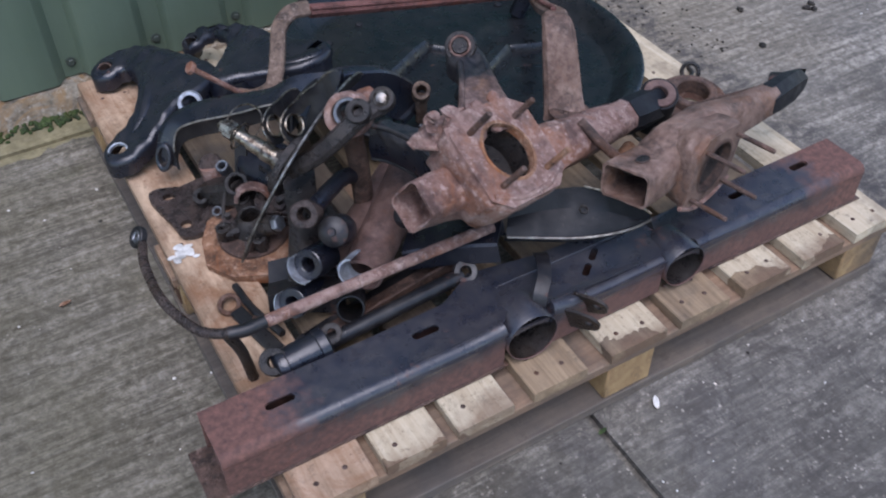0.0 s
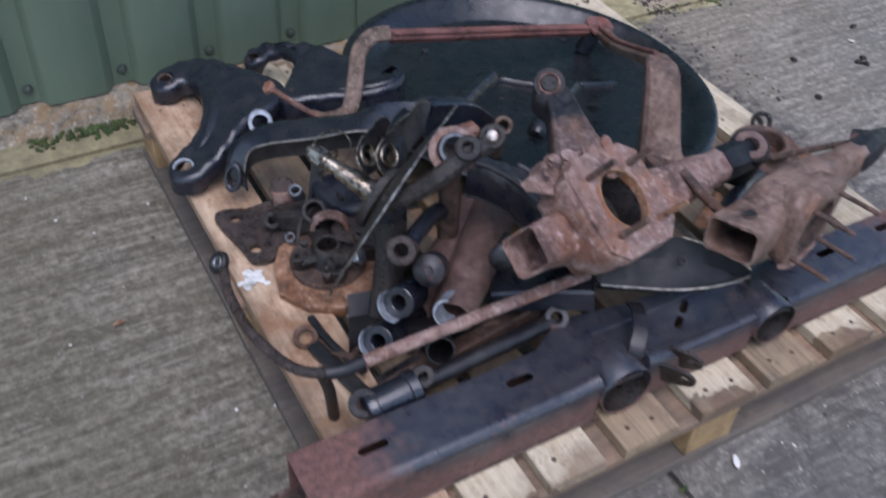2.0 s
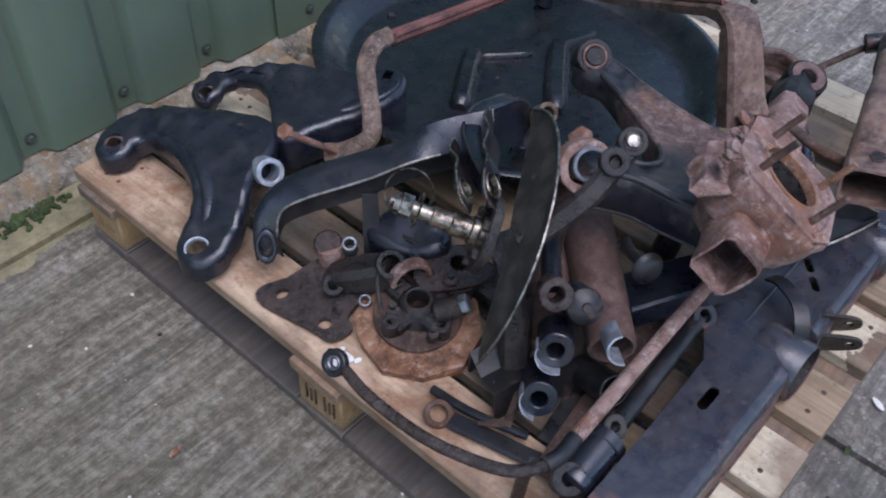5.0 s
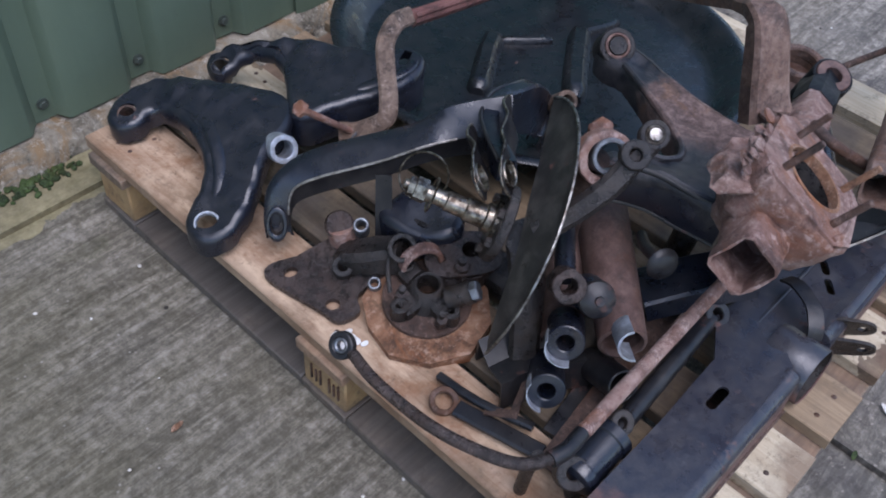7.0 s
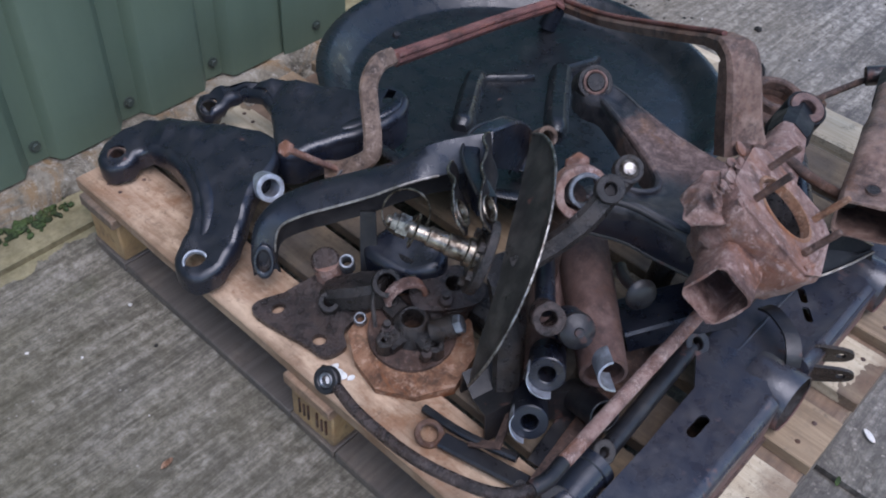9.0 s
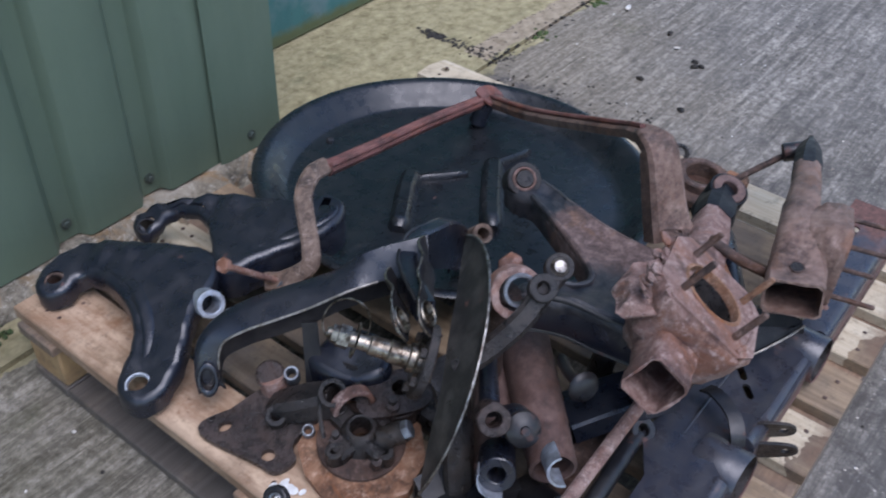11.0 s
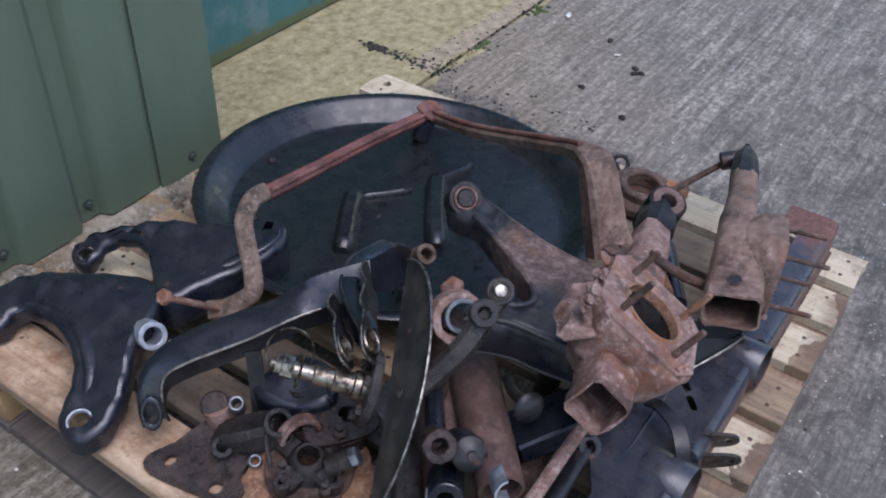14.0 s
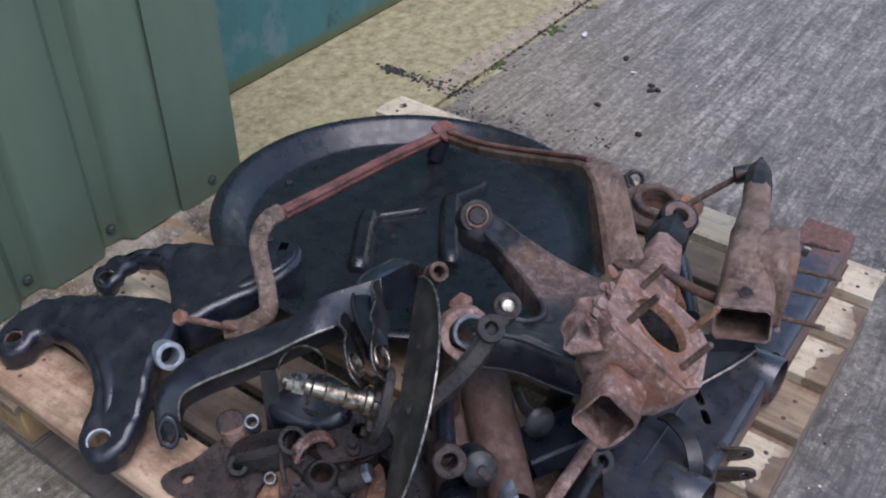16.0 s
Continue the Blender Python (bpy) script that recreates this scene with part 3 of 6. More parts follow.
def build_wall():
    """Trapezoid sheeting, 0.2 m pitch, ending in a folded corner flashing."""
    wall = thing("wall_north", (0, WALL_Y, 0), "olive green box-profile metal cladding of a shed", "wall", kind="structure")
    bm = bmesh.new()
    valleys = [0.0225 + 0.2105 * k for k in range(-14, 3)]
    prof = [(-3.05, WALL_Y)]
    for x in valleys:
        prof += [(x + dx, WALL_Y + d) for dx, d in ((-0.047, 0.0), (-0.043, 0.003), (-0.022, 0.028), (0.022, 0.028), (0.034, 0.003), (0.038, 0.0))]
    prof.append((0.64, WALL_Y))
    lo = [bm.verts.new((a, b, 0.052)) for a, b in prof]
    hi = [bm.verts.new((a, b, 2.8)) for a, b in prof]
    for a, b, c, d in zip(lo, lo[1:], hi[1:], hi):
        if (a.co - b.co).length > 1e-6:
            bm.faces.new((a, b, c, d))
    bmesh.ops.solidify(bm, geom=list(bm.faces), thickness=-0.004)
    part("cladding_sheet", bm, GREEN, wall)
    bm = bmesh.new()
    pr = [(0.612, WALL_Y - 0.011), (WALL_END, WALL_Y - 0.011), (WALL_END, WALL_Y + 0.36), (WALL_END - 0.004, WALL_Y + 0.36), (WALL_END - 0.004, WALL_Y - 0.008), (0.612, WALL_Y - 0.008)]
    lo = [bm.verts.new((a, b, 0.048)) for a, b in pr]
    hi = [bm.verts.new((a, b, 2.8)) for a, b in pr]
    for k in range(6):
        j = (k + 1) % 6
        bm.faces.new((lo[k], lo[j], hi[j], hi[k]))
    bm.faces.new(lo)
    bm.faces.new(hi)
    part("corner_flashing", bm, GREEN, wall)
    core = box((-3.1, WALL_Y + 0.05, 0.0), (WALL_END - 0.01, WALL_Y + 0.34, 2.78), 0)
    part("wall_core", core, MORTAR, wall)
    for x in valleys[4:] + [0.708]:
        y = WALL_Y - 0.012 if x > 0.7 else WALL_Y + 0.025
        for z in (0.09, 0.9, 1.75):
            b = hex_head(facing((x, y, z), (0, -1, 0)), 0.008, 0.007)
            lathe([(0, -0.002), (0.012, -0.002), (0.012, 0.001), (0, 0.001)], facing((x, y, z), (0, -1, 0)), 16, b)
            part("screw", b, SCREW, wall)
    return wall


build_wall()


def build_back_wall():
    wall = thing("wall_back", (1.8, 1.76, 0), "teal painted metal door panel with scuffed bottom edge", "wall", kind="structure")
    part("panel", box((WALL_END - 0.05, 1.772, 0.004), (3.6, 1.81, 2.8), 0.004), TEAL, wall)
    return wall


build_back_wall()


# ---- pallet ----
BOARD_X = [0.0, 0.135, 0.256, 0.394, 0.545, 0.69, 0.833, 0.972, 1.104]


def build_pallet():
    p = thing("pallet", (0.6, 0.6, 0.0), "weathered softwood shipping pallet with paler deck boards", "pallet")
    for j, y in enumerate((0.0, 0.55, 1.105)):
        part("stringer", box((-0.01, y, 0.106), (1.21, y + 0.1, 0.127), 0.002, None, 0.003), STRINGER, p)
        part("base_board", box((-0.005, y, 0.001), (1.205, y + 0.1, 0.022), 0.002, None, 0.003), BASE_WOOD, p)
        for x in (0.0, 0.55, 1.105):
            block = part("block", box((x, y + 0.004, 0.0225), (x + 0.1, y + 0.098, 0.1055), 0.003, None, 0.002), BLOCK, p)
            if x == 0.0 and j == 1:
                for k in range(7):
                    if k != 3:
                        part("stamp_bar", box((-0.0035, y + 0.016 + 0.01 * k, 0.045), (0.002, y + 0.0185 + 0.01 * k, 0.08 - 0.006 * (k % 2)), 0), RUST_DARK, block)
    for x in (-0.004, 1.105):
        part("base_board", box((x, 0.102, 0.001), (x + 0.1, 0.548, 0.022), 0.002, None, 0.002), BASE_WOOD, p)
        part("base_board", box((x, 0.652, 0.001), (x + 0.1, 1.103, 0.022), 0.002, None, 0.002), BASE_WOOD, p)
    for k, x in enumerate(BOARD_X):
        w = (0.118, 0.1, 0.1, 0.103, 0.115, 0.107, 0.107, 0.1, 0.1)[k]
        y0, y1 = (-0.004, 1.215) if k else (-0.008, 1.222)
        b = bmesh.new()
        n = 24
        for i in range(n + 1):
            y = y0 + (y1 - y0) * i / n
            bow = 0.004 * noise.noise(Vector((x * 9, y * 2, 1)))
            ring_ = [bm_v for bm_v in (b.verts.new((x + a + 0.003 * noise.noise(Vector((x * 7 + a, y * 3, 4))), y, 0.1275 + z + (bow if z > 0.01 else 0) * 0.3))
                                       for a, z in ((0, 0.001), (0.001, 0), (w - 0.001, 0), (w, 0.001), (w, 0.0205), (w - 0.002, 0.0225), (0.002, 0.0225), (0, 0.0205)))]
            if i:
                for q in range(8):
                    b.faces.new((prev[q], prev[(q + 1) % 8], ring_[(q + 1) % 8], ring_[q]))
            else:
                b.faces.new(ring_)
            prev = ring_
        b.faces.new(prev[::-1])
        if k == 8:
            b.free()
            b = plate([(x, y0), (x + 0.06, y0 + 0.003), (x + w, y0), (x + w + 0.002, 0.6), (x + w, y1 - 0.012), (x + 0.05, y1), (x, y1 - 0.004), (x - 0.002, 0.6)], [circle(x + 0.06, y1 - 0.045, 0.011, 14)], 0.022, Matrix.Translation((0, 0, 0.1388)))
        board = part("deck_board", b, PLANK if k == 0 else CREAM if k == 8 else (BOARD_PALE if k in (1, 2, 4, 6, 7, 8) else BOARD), p)
        for y in (0.03, 0.07, 0.6, 1.14, 1.17):
            for a in (0.28, 0.72):
                if noise.noise(Vector((x * 47, y * 33, a * 21))) > 0.1:
                    continue
                nx, ny = x + w * a + 0.008 * noise.noise(Vector((x * 31, y * 17, a * 9))), y + 0.01 * noise.noise(Vector((x * 13, y * 29, a * 5)))
                part("nail", lathe([(0, 0.0012), (0.003, 0.001), (0.0042, 0.0), (0.0042, -0.003)], facing((nx, ny, 0.1502), (0, 0, 1)), 10), RUST_DARK, board)
    return p


build_pallet()


# ---- forming helpers for the car parts ----
def loft(rings, cap=True, bm=None):
    """Skins a row of outlines that all have the same number of corners."""
    bm = bm or bmesh.new()
    vs = [[bm.verts.new(p) for p in r] for r in rings]
    m = len(vs[0])
    for a, b in zip(vs, vs[1:]):
        for k in range(m):
            bm.faces.new((a[k], a[(k + 1) % m], b[(k + 1) % m], b[k]))
    if cap:
        bm.faces.new(vs[0][::-1])
        bm.faces.new(vs[-1])
    return bm


def near_height(ctrl):
    """Height by inverse distance from control points."""
    def f(x, y):
        s = w = 0.0
        for a, b, c in ctrl:
            k = 1.0 / ((x - a) ** 2 + (y - b) ** 2 + 1e-5) ** 1.5
            s += k * c
            w += k
        return s / w
    return f


def pressed(ctrl, depth=0.03, holes=(), lift=0.006, inner=(), n=4):
    """A pressed steel shell: a dished top through the corner points, with a skirt turned down all round."""
    loop = blob_outline([(x, y) for x, y, _ in ctrl], n)
    h = near_height(list(ctrl) + list(inner))
    k = len(loop)
    area = sum(loop[i][0] * loop[(i + 1) % k][1] - loop[(i + 1) % k][0] * loop[i][1] for i in range(k))
    sgn = 1 if area > 0 else -1

    def grown(i, off):
        (x, y), a, b = loop[i], loop[i - 1], loop[(i + 1) % k]
        tx, ty = b[0] - a[0], b[1] - a[1]
        l = math.hypot(tx, ty) or 1.0
        return x + sgn * ty / l * off, y - sgn * tx / l * off
    bm = plate([grown(i, -0.007) for i in range(k)], holes, 0.0035, None, lambda x, y: h(x, y) + lift)
    rings = []
    for off, dz in ((-0.007, lift + 0.0018), (-0.003, lift + 0.0008), (0.001, lift - 0.002), (0.004, lift - 0.007), (0.005, lift - 0.014), (0.004, -depth), (0.001, -depth), (0.001, lift - 0.012), (-0.007, lift - 0.0018)):
        rings.append([Vector((*grown(i, off), h(*loop[i]) + dz)) for i in range(k)])
    loft(rings, False, bm)
    return bm


def formed(curves, t, n=6):
    """A folded steel strip: skins across a row of curves and gives the skin thickness."""
    lines = [smooth_path(c, n) for c in curves]
    bm = bmesh.new()
    vs = [[bm.verts.new(p) for p in line] for line in lines]
    for a, b in zip(vs, vs[1:]):
        for k in range(len(a) - 1):
            bm.faces.new((a[k], a[k + 1], b[k + 1], b[k]))
    bmesh.ops.recalc_face_normals(bm, faces=bm.faces)
    bmesh.ops.solidify(bm, geom=list(bm.faces), thickness=t)
    return bm


def rectring(m, w, h, c=0.006):
    return [m @ Vector((0, a, b)) for a, b in rect(w, h, c)]


def stud(p, d, l, r, name, parent, mat, label=""):
    """A threaded stud: shank with fine grooves and a chamfered end."""
    d = Vector(d).normalized()
    prof = [(0, 0), (r, 0)]
    n = 22
    for k in range(n):
        z = l * (0.3 + 0.66 * k / n)
        prof += [(r, z), (r * 0.92, z + l * 0.66 / n * 0.5)]
    prof += [(r * 0.9, l * 0.98), (r * 0.6, l), (0, l)]
    return part(name, lathe(prof, facing(p, d), 10), mat, parent, label)


def crescent(m, r, t, h, a0, a1):
    """A part sleeve about the pose's z, from angle a0 to a1."""
    arc = [math.radians(a0 + (a1 - a0) * k / 16) for k in range(17)]
    out = [(r * math.cos(a), r * math.sin(a)) for a in arc] + [((r - t) * math.cos(a), (r - t) * math.sin(a)) for a in arc[::-1]]
    return loft([[m @ Vector((x, y, z)) for x, y in out] for z in (-h / 2, h / 2)])


# ---- pressed pan ----
def build_dish():
    t = thing("wheel_well_pan", (0.79, 0.84, 0.15), "large round black painted pressed steel wheel well pan", "car part")
    c = Vector((0.747, 0.815, 0.0))
    bm = bmesh.new()
    seg = 96
    prof = [(0.0, 0.0), (0.12, 0.0), (0.24, 0.0), (0.33, 0.0), (0.352, 0.0), (0.358, 0.003), (0.378, 0.026), (0.396, 0.046), (0.404, 0.051), (0.417, 0.052), (0.423, 0.048), (0.422, 0.042), (0.415, 0.044), (0.40, 0.042), (0.382, 0.018), (0.36, -0.004), (0.35, -0.006), (0.2, -0.006), (0.0, -0.006)]

    def at(r, h, a):
        r *= 0.952
        x, y = c.x + r * math.cos(a), c.y + r * math.sin(a)
        z = 0.186 - 0.075 * (x - 0.775) + h * 0.9
        return Vector((x, y, z + 0.002 * noise.noise(Vector((x * 6, y * 6, 2)))))
    rows = [[bm.verts.new(at(r, h, 2 * math.pi * k / seg)) for k in range(seg)] if r else [bm.verts.new(at(0, h, 0))] * seg for r, h in prof]
    for a, b in zip(rows, rows[1:]):
        for k in range(seg):
            j = (k + 1) % seg
            q = []
            for v in (a[k], a[j], b[j], b[k]):
                if v not in q:
                    q.append(v)
            bm.faces.new(q)
    part("pan", bm, DISH, t)

    def rib(pts, w=0.03, h=0.012):
        w *= 1.4
        h *= 1.5
        p = smooth_path([(x, y, 0.186 - 0.075 * (x - 0.775) + 0.001) for x, y in pts], 6)
        pr = [(-w / 2, -0.004), (w / 2, -0.004), (w / 2 * 0.75, h * 0.7), (w / 2 * 0.4, h), (-w / 2 * 0.4, h), (-w / 2 * 0.75, h * 0.7)]
        n = len(p)
        sc = [0.55 if i in (0, n - 1) else (0.9 if i in (1, n - 2) else 1.0) for i in range(n)]
        part("stiffening_rib", sweep(pr, p, (0, 0, 1), sc), DISH, t)
    rib([(0.545, 0.80), (0.60, 0.835), (0.66, 0.875), (0.715, 0.905)], 0.034, 0.016)
    rib([(0.668, 0.673), (0.74, 0.725), (0.81, 0.772), (0.868, 0.811)], 0.036, 0.018)
    rib([(0.712, 0.893), (0.755, 0.86), (0.80, 0.829)], 0.018, 0.008)
    rib([(0.868, 0.811), (0.915, 0.798), (0.968, 0.787)], 0.018, 0.01)
    for x, y in ((0.70, 1.12), (0.62, 1.05), (0.52, 1.0), (0.97, 1.0)):
        part("drain_grommet", lathe([(0, 0.004), (0.007, 0.003), (0.009, 0.0), (0.009, -0.004), (0, -0.004)], facing((x, y, 0.186 - 0.075 * (x - 0.775) + 0.002), (0, -0.3, 1)), 12), BLACK_WORN, t)
    return t


build_dish()


# ---- crossmember ----
def build_beam():
    t = thing("chassis_crossmember", (0.55, 0.12, 0.15), "dark painted steel chassis crossmember with rusty ends and slots", "car part")
    x0, x1, yf, yb, zt, zb = -0.078, 1.172, 0.076, 0.164, 0.234, 0.1525
    bite = [(cx + r * a, yf + 0.008 + r * b) for cx, r in ((0.43, 0.048), (0.74, 0.043)) for a, b in ((-0.8, 0.0), (-0.55, 0.3), (0.0, 0.5), (0.55, 0.3), (0.8, 0.0))]
    out = [(x0, yf + 0.008), (0.2, yf + 0.008)] + bite + [(0.9, yf + 0.008), (x1, yf + 0.008), (x1, yb), (0.9, yb), (0.72, yb), (0.66, yb + 0.022), (0.52, yb + 0.03), (0.40, yb + 0.045), (0.33, yb + 0.005), (0.2, yb), (x0, yb)]
    holes = [slot(0.032, 0.122, 0.046, 0.014), slot(0.277, 0.131, 0.046, 0.015), slot(0.609, 0.146, 0.032, 0.012, 6, 0.7), slot(0.578, 0.122, 0.032, 0.012, 6, 0.7), slot(1.065, 0.132, 0.042, 0.015), slot(0.915, 0.13, 0.042, 0.015)]

    def sag(x, y):
        return -0.012 * math.exp(-((x - 0.6) / 0.22) ** 2) + 0.014 * math.exp(-((x - 0.44) / 0.07) ** 2) * max(0.0, (0.14 - y) / 0.06)
    part("top_plate", plate(out, holes, 0.004, Matrix.Translation((0, 0, zt - 0.002)), sag), BEAM, t)
    # front web with two round cut-outs for pipes
    web, n = [(x0, zb)], 14
    for cx, r in ((0.43, 0.048), (0.74, 0.043)):
        web += [(cx - r * math.cos(math.pi * k / n), zb + 0.001 + 0.062 * abs(math.sin(math.pi * k / n)) ** 0.3) for k in range(n + 1)]
    web += [(x1, zb), (x1, zt - 0.011), (0.8, zt - 0.011), (0.6, zt - 0.016), (0.4, zt - 0.011), (x0, zt - 0.011)]
    face = Matrix(((1, 0, 0, 0), (0, 0, -1, yf - 0.006), (0, 1, 0, 0), (0, 0, 0, 1)))
    part("front_web", plate(web, [], 0.004, face), BEAM, t, "dark web with a rust-brown lower edge")
    # rounded shoulder between top and front
    for a, b in ((x0, 0.388), (0.474, 0.704), (0.776, x1)):
        path = [(a + (b - a) * k / 16, yf + 0.0075, zt - 0.0165 + sag(a + (b - a) * k / 16, yf)) for k in range(17)]
        part("shoulder", sweep(disc(0.0165, 20), path, (0, 0, 1)), BEAM, t)
    part("rear_web", box((x0, yb - 0.005, zb), (x1, yb - 0.001, zt - 0.006), 0.001), BEAM, t)
    part("bottom_flange", box((x0 - 0.03, yf - 0.012, 0.1505), (0.39, yb, 0.1545), 0.001), RUST_DARK, t, "rust-brown bottom flange")
    part("bottom_flange", box((0.81, yf - 0.012, 0.1505), (x1 + 0.012, yb, 0.1545), 0.001), RUST_DARK, t, "rust-brown bottom flange")
    for cx, r in ((0.43, 0.048), (0.74, 0.043)):
        r *= 0.95
        m = facing((cx, yf - 0.0155, zb + 0.047), (-0.05, -1, 0.06))
        part("pipe_stub", lathe([(r * 0.95, 0.0), (r * 0.975, 0.0015), (r, 0.0), (r, -0.06), (r * 0.95, -0.07), (r * 0.95, -0.002)], m, 30), BEAM, t)
        # near-black iron paints the shade inside the opening
        part("pipe_bore", lathe([(r * 0.94, -0.0015), (r * 0.93, -0.066), (0, -0.068)], m, 30), IRON, t)
    # brackets
    clip = sweep(rect(0.022, 0.004), smooth_path([(0.515, 0.17, 0.25), (0.505, 0.15, 0.262), (0.485, 0.115, 0.262), (0.465, 0.095, 0.25), (0.458, 0.088, 0.232)], 4), (0, 0, 1))
    part("strap_clip", clip, BLACK_WORN, t)
    ear = blob_outline([(-0.04, -0.022), (0.015, -0.02), (0.03, 0.0), (0.015, 0.02), (-0.04, 0.022)], 4)
    m = axes((0.515, 0.045, 0.205), (0.35, -0.75, 0.25), (0.8, 0.35, 0.3))
    part("ear", plate(ear, [circle(0.012, 0, 0.007)], 0.005, m), IRON, t)
    part("ear", plate(ear, [circle(0.012, 0, 0.007)], 0.005, m @ Matrix.Translation((0, 0, 0.032))), IRON, t)
    part("lug", box((0.49, 0.072, 0.16), (0.545, 0.09, 0.228), 0.004), BEAM, t)
    part("rusty_end", box((x1 - 0.015, yf - 0.004, 0.19), (x1 + 0.004, yb - 0.01, 0.196), 0.001), RUST_RED, t)
    return t


build_beam()


# ---- trailing arms with hub faces ----
def build_trailing_arm(p0, p1, up, hub, hub_n, mat_end, label, tall=False):
    p0, p1 = Vector(p0), Vector(p1)
    d = (p1 - p0).normalized()
    L = (p1 - p0).length
    t = thing("trailing_arm", tuple(p0), label, "car part", "pair of rusty trailing arms")
    base = axes((0, 0, 0), d, up)

    def at(k, side=0.0, rise=0.0):
        m = base.copy()
        m.translation = p0 + d * (k * L) + base.to_3x3() @ Vector((0, side, rise))
        return m
    skin = RUST_TAN if tall else RUST
    w, h = (0.062, 0.068) if not tall else (0.085, 0.058)
    secs = [(0.17, w - 0.01, h - 0.01, 0, 0), (0.0, w - 0.0075, h - 0.0075, 0, 0), (0.0, w, h, 0, 0), (0.1, w, h, 0, 0)]
    if not tall:
        secs += [(0.15, w * 1.25, h * 1.2, 0, 0), (0.2, 0.11, 0.05, -0.005, -0.03), (0.3, 0.11, 0.05, -0.005, -0.03), (0.38, 0.1, 0.06, 0, -0.024), (0.5, 0.078, 0.07, 0, 0), (0.75, 0.062, 0.058, 0, 0), (0.86, 0.052, 0.05, 0, 0)]
    else:
        secs += [(0.15, w * 0.95, 0.068, 0, 0.004), (0.22, w * 0.76, 0.09, 0.004, 0.012), (0.36, w * 0.7, 0.1, 0.004, 0.012), (0.46, 0.054, 0.082, 0.002, 0.012), (0.6, 0.05, 0.066, 0, 0.006), (0.84, 0.046, 0.054, 0, 0)]
    body = loft([rectring(at(k, s, r), a, b, min(a, b) * (0.12 if i < 4 else 0.22)) for i, (k, a, b, s, r) in enumerate(secs)])
    bmesh.ops.subdivide_edges(body, edges=[e for e in body.edges if e.calc_length() > 0.035], cuts=2, use_grid_fill=True)
    roughen(body, 0.002 if tall else 0.004, 38)
    roughen(body, 0.0012 if tall else 0.003, 90, 4.0)
    if tall:
        part("oval_hole", lathe([(0.011, 0.002), (0.0125, 0.0035), (0.014, 0.001)], at(0.075, 0.0, h / 2) @ Matrix.Scale(0.8, 4) @ Matrix.Scale(1.5, 4, (1, 0, 0)), 20), RUST_DARK, t)
        # the skin is not pierced: a near-black disc paints the hole's shade
        part("hole_floor", lathe([(0.0115, 0.0025), (0, 0.0018)], at(0.075, 0.0, h / 2) @ Matrix.Scale(0.8, 4) @ Matrix.Scale(1.5, 4, (1, 0, 0)), 20), IRON, t)
    part("arm_body", body, skin, t, "", 50)
    # hub face, bore and studs
    hn = Vector(hub_n).normalized()
    hm = axes(hub, d, hn)
    fl = [(-0.07, -0.05), (-0.045, -0.068), (0.045, -0.066), (0.072, -0.045), (0.07, 0.05), (0.045, 0.066), (-0.05, 0.068), (-0.072, 0.045)]
    fl = [(x * 1.2, y * 1.18) for x, y in fl] if not tall else fl
    fp = plate(fl, [circle(0, 0, 0.046, 28)], 0.012, hm)
    roughen(fp, 0.002, 60)
    face = part("hub_face", fp, skin, t)
    drum = loft([[hm @ Vector((x * q, y * q, z)) for x, y in fl] for z, q in (((-0.095, 0.62), (-0.07, 0.92), (-0.006, 1.03), (0.002, 1.0)) if not tall else ((-0.055, 0.78), (-0.03, 0.98), (-0.006, 1.02), (0.002, 1.0)))], False)
    bmesh.ops.subdivide_edges(drum, edges=list(drum.edges), cuts=4, use_grid_fill=True)
    drum_part = part("hub_drum", roughen(roughen(drum, 0.004, 40), 0.002, 110, 6.0), skin, t, "", 70)
    part("bore", lathe([(0.05, 0.0068), (0.0475, 0.008), (0.0445, 0.0075), (0.044, -0.006)], hm, 28), RUST_ORANGE if not tall else RUST_DARK, t, "orange rusted bore lip")
    part("bore_wall", lathe([(0.0445, -0.004), (0.0445, -0.05), (0.0, -0.05)], hm, 28), IRON, t)
    part("weld_seam", tube([hm @ Vector(q) for q in ((-0.075, -0.055, 0.004), (-0.03, -0.071, 0.006), (0.03, -0.07, 0.005), (0.077, -0.05, 0.004))], 0.0045, 8), RUST, t)
    for k, (a, b) in enumerate(((0.05, 0.044), (-0.05, 0.044), (-0.05, -0.046), (0.05, -0.046))):
        stud(hm @ Vector((a, b, 0.004)), hm.to_3x3() @ Vector((0, 0, 1)), (0.056 if k else 0.05) if not tall else 0.07, 0.005 if not tall else 0.0045, "stud", face, RUST_ORANGE if (k == 3 and not tall) else RUST_DARK)
    if not tall:
        wing = loft([[hm @ Vector(q) for q in ((-0.05, 0.03, -0.012), (-0.06, 0.075, -0.016), (0.02, 0.078, -0.012), (0.02, 0.05, -0.008))], [hm @ Vector(q) for q in ((-0.09, 0.05, -0.03), (-0.10, 0.088, -0.038), (-0.02, 0.10, -0.034), (-0.01, 0.07, -0.028))], [hm @ Vector(q) for q in ((-0.10, 0.07, -0.056), (-0.105, 0.085, -0.06), (-0.05, 0.10, -0.062), (-0.04, 0.09, -0.06))]])
        bmesh.ops.subdivide_edges(wing, edges=list(wing.edges), cuts=5, use_grid_fill=True, smooth=0.6)
        part("crusted_gusset", roughen(roughen(wing, 0.006, 34), 0.003, 95, 2.0), RUST, t, "flaking crusted gusset", 85)
        rr = random.Random(11)
